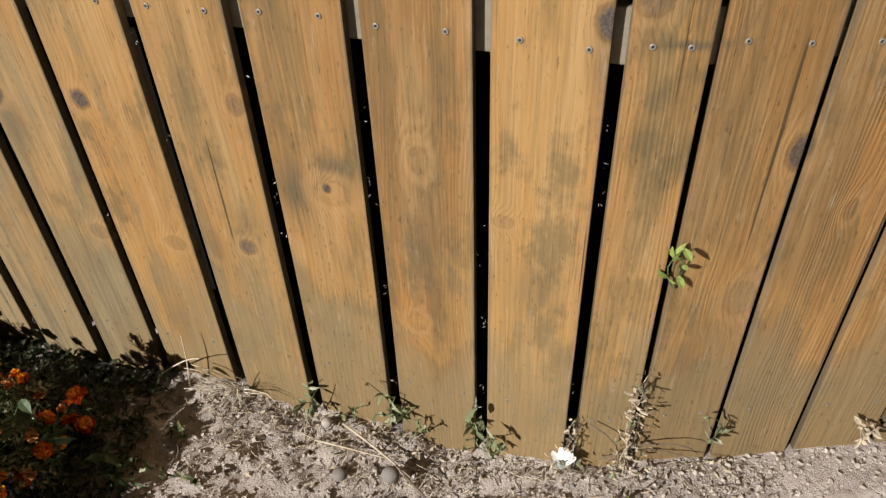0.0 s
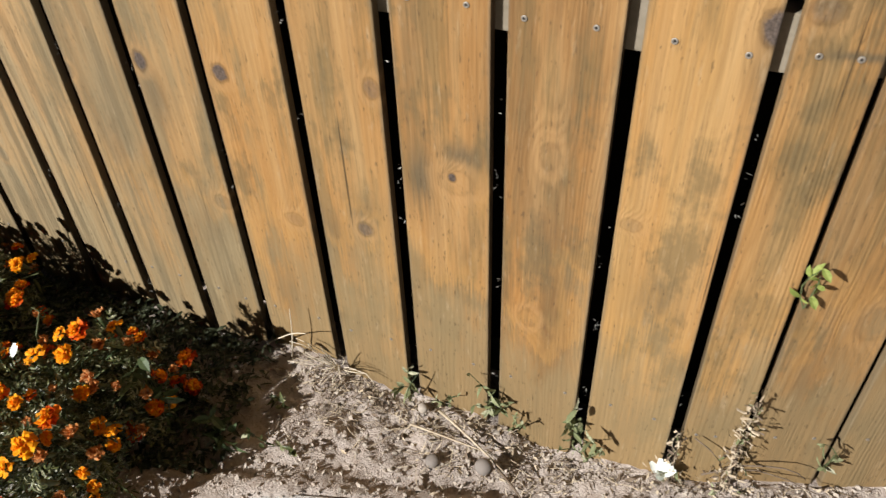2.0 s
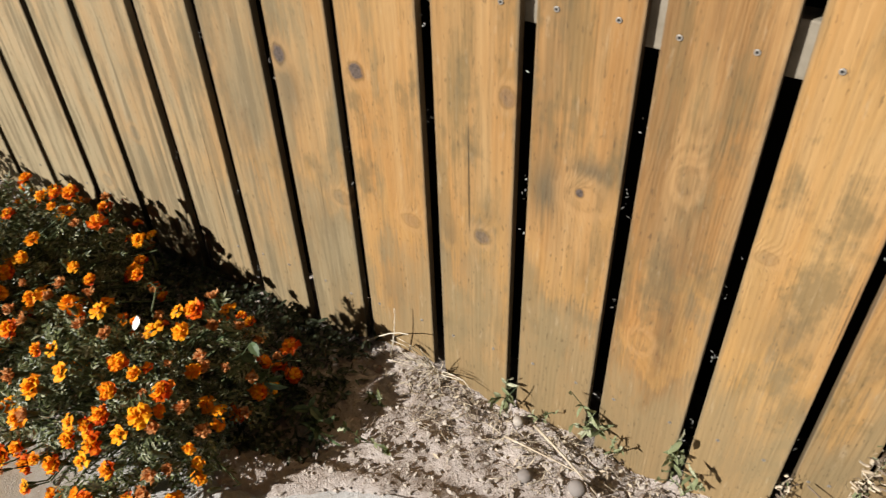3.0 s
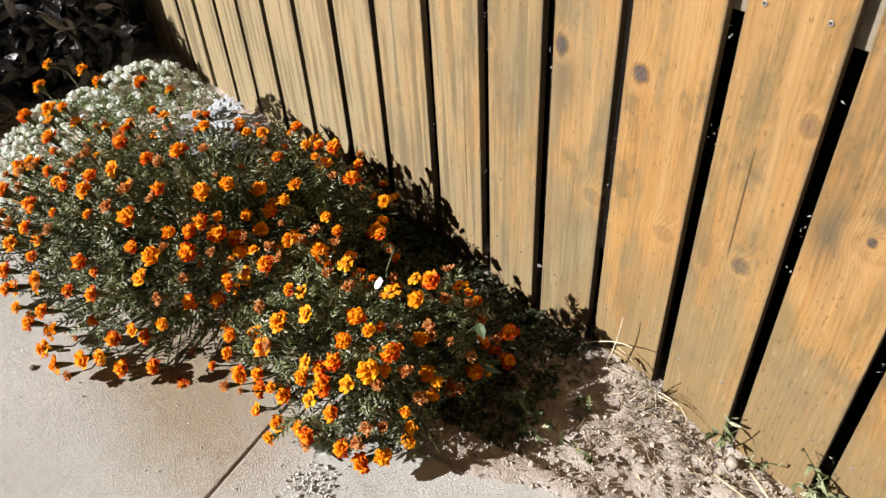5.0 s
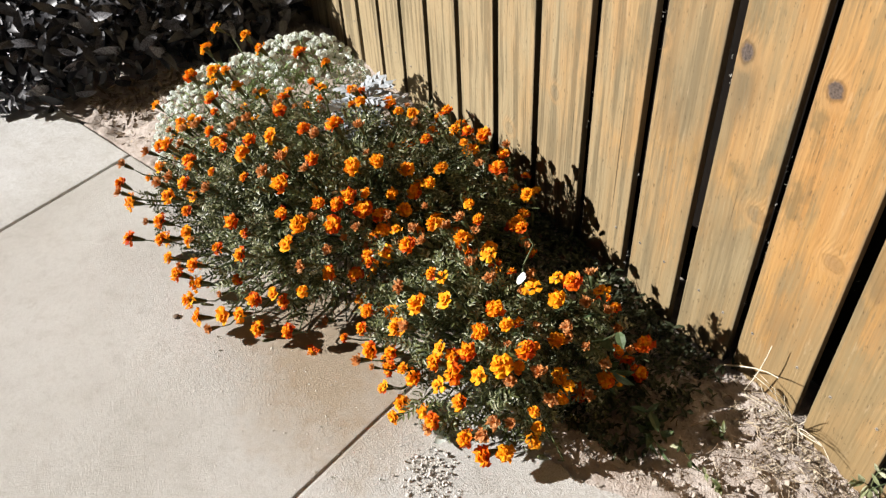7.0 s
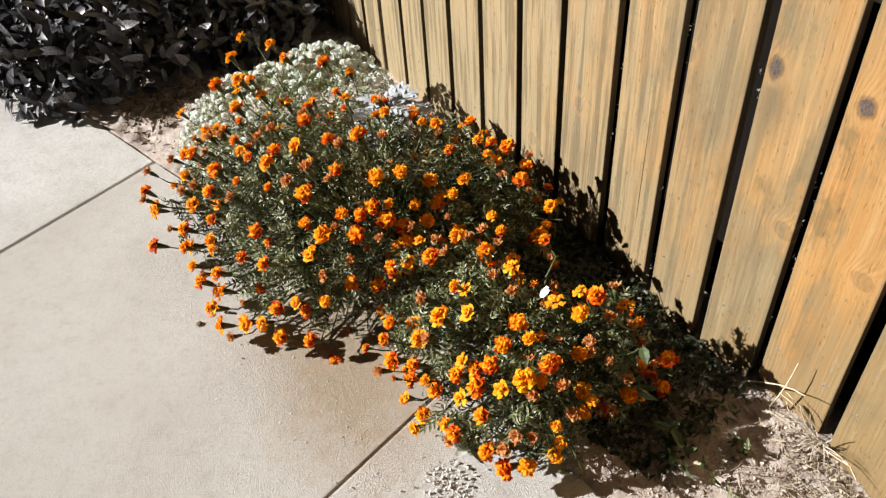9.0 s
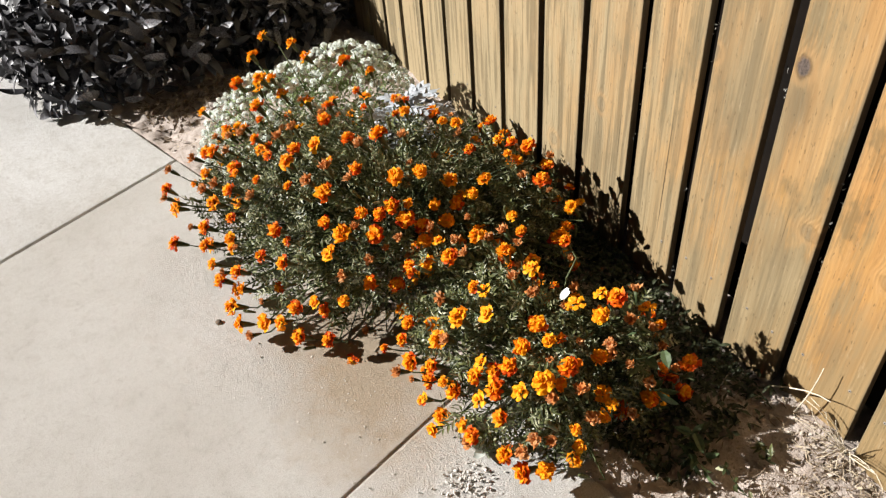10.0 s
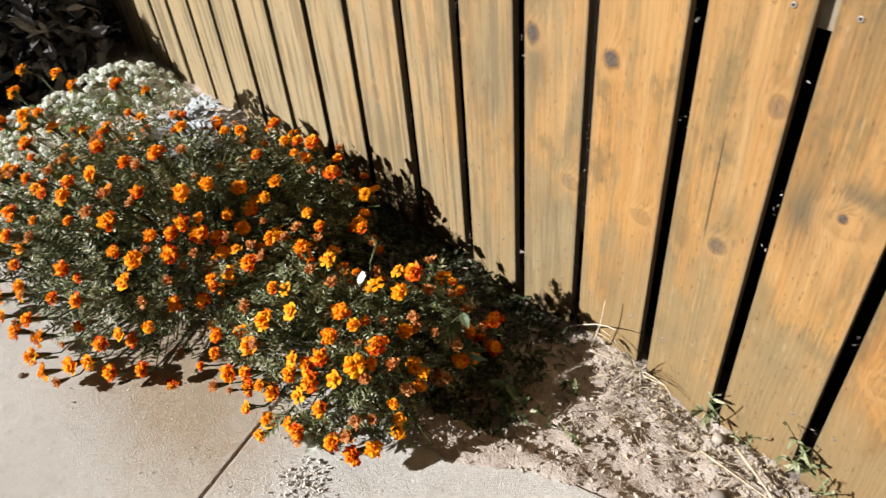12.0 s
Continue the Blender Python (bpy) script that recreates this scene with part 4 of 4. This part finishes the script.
def straws():
    s = Soup()
    for _ in range(620):
        x = random.choice((random.gauss(-0.12, 0.06), random.gauss(0.12, 0.1), rnd(-0.5, 0.75), rnd(-2.1, -1.6)))
        y = (max(0.0, (x - 0.512) * 0.364) - abs(random.gauss(0.0, 0.07)) - 0.006) if x > -1 else rnd(-0.72, -0.4)
        if x * V.x + y * V.y > EDGE - 0.01:
            continue
        z, a, l = ground_height(x, y), rnd(0, 6.28), rnd(0.008, 0.05)
        end = Vector((x + l * math.cos(a), min(y + l * math.sin(a), max(0.0, (x - 0.512) * 0.33) - 0.004), z + rnd(0.001, 0.014)))
        s.tube(bent((x, y, z + 0.002), end, 0.12, 4), rnd(0.0005, 0.0011), 0.0003, 3)
    tagged(new("straw", s.mesh("straw", STRAW)), "bits of dry straw and root on the dirt", "straw", kind="stuff")
    s = Soup()
    for _ in range(480):
        x = random.choice((random.gauss(0.15, 0.14), rnd(-0.3, 0.75), rnd(-2.1, -1.6)))
        y = (max(0.0, (x - 0.512) * 0.364) - abs(random.gauss(0.0, 0.05)) - 0.006) if x > -1 else rnd(-0.75, -0.4)
        if x * V.x + y * V.y > EDGE - 0.01:
            continue
        v, f = blade(rnd(0.005, 0.016), rnd(0.002, 0.006), rnd(-0.8, 0.8), 2, 0.4)
        s.add(v, f, pose(x, y, ground_height(x, y) + rnd(0.002, 0.006), rnd(-40, 40), rnd(-40, 40), rnd(0, 360)))
    tagged(new("leaf_litter", s.mesh("leaf_litter", STRAW)), "shrivelled dry leaf litter along the fence foot", "leaves", kind="stuff")
    s = Soup()
    for _ in range(330):
        x = random.choice((random.gauss(0.10, 0.14), random.gauss(-0.10, 0.08), rnd(0.2, 0.85)))
        y = max(0.0, (x - 0.512) * 0.364) - abs(random.gauss(0.0, 0.045)) - 0.006
        if x * V.x + y * V.y > EDGE - 0.01:
            continue
        z = ground_height(x, y)
        if random.random() < 0.5:
            l, a = rnd(0.008, 0.04), rnd(0, 6.28)
            end = Vector((x + l * math.cos(a), min(y + l * math.sin(a) * 0.6, max(0.0, (x - 0.55) * 0.33) - 0.006), z + rnd(0.002, 0.02)))
            s.tube(bent((x, y, z + 0.002), end, 0.15, 4), rnd(0.0006, 0.0014), 0.0004, 3)
        else:
            v, f = blade(rnd(0.006, 0.018), rnd(0.003, 0.008), rnd(-0.8, 0.8), 2, 0.4)
            s.add(v, f, pose(x, y, z + rnd(0.003, 0.009), rnd(-40, 40), rnd(-40, 40), rnd(0, 360)))
    for _ in range(420):
        x, y = random.gauss(-2.0, 0.07), rnd(-0.80, -0.38)
        if x * V.x + y * V.y > EDGE + 0.015:
            continue
        v, f = blade(rnd(0.010, 0.035), rnd(0.005, 0.014), rnd(-0.8, 0.8), 2, 0.4)
        s.add(v, f, pose(x, y, max(ground_height(x, y), 0.0 if x * V.x + y * V.y > EDGE else -0.1) + rnd(0.003, 0.014), rnd(-40, 40), rnd(-40, 40), rnd(0, 360)))
    tagged(new("twig_litter", s.mesh("twig_litter", STICK)), "broken brown twigs and leaf scraps along the boards", "litter", kind="stuff")
    # flecks caught in the gaps of the fence
    s = Soup()
    for x, w in GAPS:
        for _ in range(5):
            cx, cy, cz = x + rnd(-0.4, 0.4) * w, rnd(0.003, 0.012), rnd(0.05, 0.72)
            for _ in range(random.randint(1, 6)):
                v, f = blade(rnd(0.002, 0.008), rnd(0.0008, 0.0026), rnd(-0.4, 0.4), 2, 0.3)
                s.add(v, f, pose(cx + rnd(-0.004, 0.004), cy, cz + random.gauss(0, 0.010), rnd(0, 360), rnd(0, 360), rnd(0, 360)))
    tagged(new("cobweb_flecks", s.mesh("cobweb_flecks", WEB)), "pale flecks of leaf caught between the boards", "debris", kind="stuff")


def twig(points, r, label, material=STRAW, category="twig"):
    lines = [[Vector(p) for p in line] for line in points]
    root = lines[0][0]
    if len(lines) == 1:
        s = Soup()
        s.tube([p - root for p in lines[0]], r, r * 0.5, 5)
        ob = new("twig", s.mesh("twig", material, True))
        ob.location = root
        tagged(ob, label, category)
        return
    ob = thing("grass_tuft" if category == "grass" else "vine", root, label, category)
    for line in lines:
        s = Soup()
        s.tube([p - root for p in line], r, r * 0.5, 5)
        child("stalk", s.mesh("stalk", material, True), ob)


def weed(x, z, height, leaves, spread, label, material=WEED, dry=False, y=None, size=(0.012, 0.026)):
    base_y = (max(0.0, (x - 0.512) * 0.364) if y is None else y) - 0.008
    root = Vector((x, base_y, z))
    plant = thing("weed", root, label, "weed")
    foliage = Soup()
    for k in range(max(2, leaves // 4)):
        end = Vector((rnd(-spread, spread), -rnd(0.006, 0.035), rnd(0.3, 1.0) * height))
        line = bent((0, 0.002, -0.012), end, 0.18)
        s = Soup()
        s.tube(line, 0.0013, 0.0007, 4)
        child("stem", s.mesh("stem", STRAW if dry else STEM), plant)
        for _ in range(min(7, max(3, leaves))):
            p = line[random.randint(1, 4)]
            v, f = blade(rnd(*size), rnd(*size) * 0.42, rnd(0.1, 0.5), 3, 0.3)
            foliage.add(v, f, frame_of(p, (rnd(-1, 1), rnd(-1, -0.1), rnd(-0.3, 1)), rnd(0, 360)) @ pose(0, 0, 0, rnd(20, 80)))
    child("foliage", foliage.mesh("foliage", material), plant, kind="stuff")


def tangle(x, height, leaves, label, tilt=0.0):
    """Dry leaves and stems strung up along a gap of the fence."""
    root = Vector((x, max(0.0, (x - 0.512) * 0.364) - 0.008, -0.01))
    plant = thing("dry_bindweed", root, label, "weed")
    for k in range(6):
        s = Soup()
        top = height * rnd(0.5, 1.0)
        line = [Vector((tilt * top * u + rnd(-0.009, 0.009), -0.006 + rnd(-0.008, 0.004), top * u)) for u in (0, 0.2, 0.4, 0.6, 0.8, 1.0)]
        s.tube(line, 0.0012, 0.0006, 4)
        child("stem", s.mesh("stem", STRAW if k % 2 else STICK), plant)
    for name, material, share in (("dry_leaf_mass", STRAW, 0.6), ("brown_leaf_mass", STICK, 0.25), ("green_leaf_mass", WEED, 0.15)):
        s = Soup()
        for _ in range(int(leaves * share)):
            u = random.random() ** 1.5
            wide = 0.005 + 0.018 * (1 - u) ** 2
            p = (tilt * height * u + random.gauss(0, wide), -0.006 - abs(random.gauss(0, 0.010)), height * u + 0.006)
            v, f = blade(rnd(0.005, 0.014), rnd(0.002, 0.006), rnd(-0.9, 0.9), 3, 0.35, 0.002)
            s.add(v, f, pose(*p, rnd(0, 360), rnd(0, 360), rnd(0, 360)))
        child(name, s.mesh(name, material), plant, kind="stuff")


def stone(place, r, label, material=STONE, flat=0.8, name="stone", category="stone"):
    v, f = lump(r, 0.07, 2, flat)
    ob = new(name, mesh_of(name, v, f, material, True))
    ob.location = place
    tagged(ob, label, category)


def petals(name, place, size, label, count=3):
    s = Soup()
    for k in range(count):
        v, f = blade(size * rnd(0.8, 1.1), size * rnd(0.55, 0.7), -0.3, 4, 0.25, size * 0.12)
        s.add(v, f, pose(0, 0, 0.002, rnd(5, 35), 0, rnd(0, 360)))
    ob = new(name, s.mesh(name, WHITE, True))
    ob.location = place
    tagged(ob, label, "petal")


# low leaves, crowded and coloured dark so the shaded dirt goes darker
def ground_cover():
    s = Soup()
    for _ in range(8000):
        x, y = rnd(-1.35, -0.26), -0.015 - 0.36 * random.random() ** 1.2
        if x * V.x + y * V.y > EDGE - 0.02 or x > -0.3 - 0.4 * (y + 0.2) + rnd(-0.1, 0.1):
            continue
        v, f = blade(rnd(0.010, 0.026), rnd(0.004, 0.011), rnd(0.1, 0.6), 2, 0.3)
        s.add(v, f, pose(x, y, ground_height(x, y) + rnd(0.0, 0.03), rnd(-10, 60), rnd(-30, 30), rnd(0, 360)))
    tagged(new("ground_cover", s.mesh("ground_cover", LOW)), "low leafy growth on the dirt under the marigolds, coloured dark to deepen the shade", "plants", kind="stuff")


clods()
straws()
ground_cover()
weed(-0.003, -0.005, 0.106, 15, 0.030, "small grey-green weed at the fence foot", size=(0.014, 0.026))
weed(0.06, -0.02, 0.062, 10, 0.04, "sprawling small-leaved weed against a board", size=(0.008, 0.014))
weed(0.155, 0.02, 0.112, 18, 0.040, "dusty weed growing out of a fence gap")
weed(0.205, 0.0, 0.062, 12, 0.036, "small pale weed seedling at the fence foot", size=(0.007, 0.014))
weed(0.315, 0.03, 0.112, 18, 0.034, "broad-leaved weed growing out of a fence gap", size=(0.014, 0.028))
weed(0.335, -0.03, 0.062, 18, 0.054, "dusty trailing weed on the dirt by the boards", size=(0.01, 0.018))
tangle(0.468, 0.135, 55, "dry curled weed against the boards")
tangle(0.560, 0.255, 190, "dry bindweed tangle climbing a fence gap")
weed(0.54, -0.02, 0.062, 24, 0.060, "green weed tuft at the path joint", FRESH, y=-0.06, size=(0.012, 0.024))
weed(0.695, 0.06, 0.088, 9, 0.024, "small green leaf sprig at the fence foot", size=(0.012, 0.024))
weed(0.576, 0.425, 0.085, 5, 0.006, "fresh green sprig poking through a fence gap", FRESH, size=(0.014, 0.028))
weed(0.95, 0.02, 0.075, 12, 0.036, "dry weed stubble at the fence foot", STRAW, True)
weed(-0.385, -0.01, 0.23, 20, 0.055, "broad-leaved bindweed beside the marigolds", BROAD, y=-0.22, size=(0.028, 0.045))
weed(-0.30, -0.01, 0.060, 16, 0.08, "low bindweed on the shaded dirt", BROAD, y=-0.2, size=(0.02, 0.04))
for k in range(7):
    weed(-0.62 + 0.075 * k, -0.01, rnd(0.03, 0.07), 14, 0.06, "straggling low growth under the marigolds", GREEN, y=rnd(-0.2, -0.05), size=(0.01, 0.022))
for k in range(6):
    a = Vector((-0.55 + 0.07 * k, rnd(-0.22, -0.06), 0.0))
    twig([bent(a, a + Vector((rnd(-0.1, 0.14), rnd(-0.03, 0.04), rnd(0.02, 0.09))), 0.1)], 0.0012, "thin dry stem lying in the shade", STICK)
# dry grass tuft and stalks
twig([bent((-0.15, -0.02, 0.015), (-0.15 + rnd(-0.09, 0.1), rnd(-0.09, -0.02), rnd(0.02, 0.1)), 0.15) for _ in range(26)], 0.0011, "tuft of dry grass stalks at the fence foot", PALE, "grass")
twig([bent((-0.31, -0.03, 0.03), (-0.19, -0.05, 0.13), 0.06), bent((-0.25, -0.03, 0.02), (-0.23, -0.03, 0.16), 0.05)], 0.0016, "bleached dry stalk leaning on the fence", PALE)
twig([bent((0.02, -0.07, -0.01), (0.19, -0.075, -0.012), 0.05)], 0.0022, "thin straight dry stick on the dirt", STRAW)
twig([bent((0.06, -0.03, 0.0), (0.21, -0.10, -0.01), 0.04)], 0.0028, "thick pale dry stalk on the dirt", STRAW)
twig([bent((0.20, -0.10, -0.01), (0.27, -0.15, -0.012), 0.04)], 0.0026, "dark broken twig beside a round stone", STICK)
twig([bent((0.52, -0.01, 0.03), (0.70, 0.02, 0.03), 0.15), bent((0.57, 0.0, 0.07), (0.67, 0.02, 0.06), 0.2)], 0.0016, "trailing dry vine stem along the fence foot", STICK)
twig([bent((0.495, -0.012, 0.12), (0.55, -0.012, 0.02), 0.2)], 0.0014, "thin curved dry tendril against a board", STICK)
stone((0.176, -0.105, -0.008), 0.0165, "smooth round grey-brown stone on the dirt")
stone((0.085, -0.12, -0.02), 0.014, "rough grey stone half sunk in dirt", flat=0.7)
stone((0.03, -0.035, 0.0), 0.011, "small pale stone by the fence", CLOD)
stone((-1.05, -0.849, 0.003), 0.007, "small dark pebble on the concrete", STICK, 0.5, "pebble")
petals("white_blossom", (0.458, -0.030, 0.020), 0.026, "fallen white blossom at the fence foot", 9)
petals("fallen_petal", (-0.482, -0.528, 0.003), 0.036, "large fallen white petal on the concrete", 3)
petals("loose_petal", (-0.500, -0.362, 0.272), 0.022, "white petal caught among the marigolds", 2)
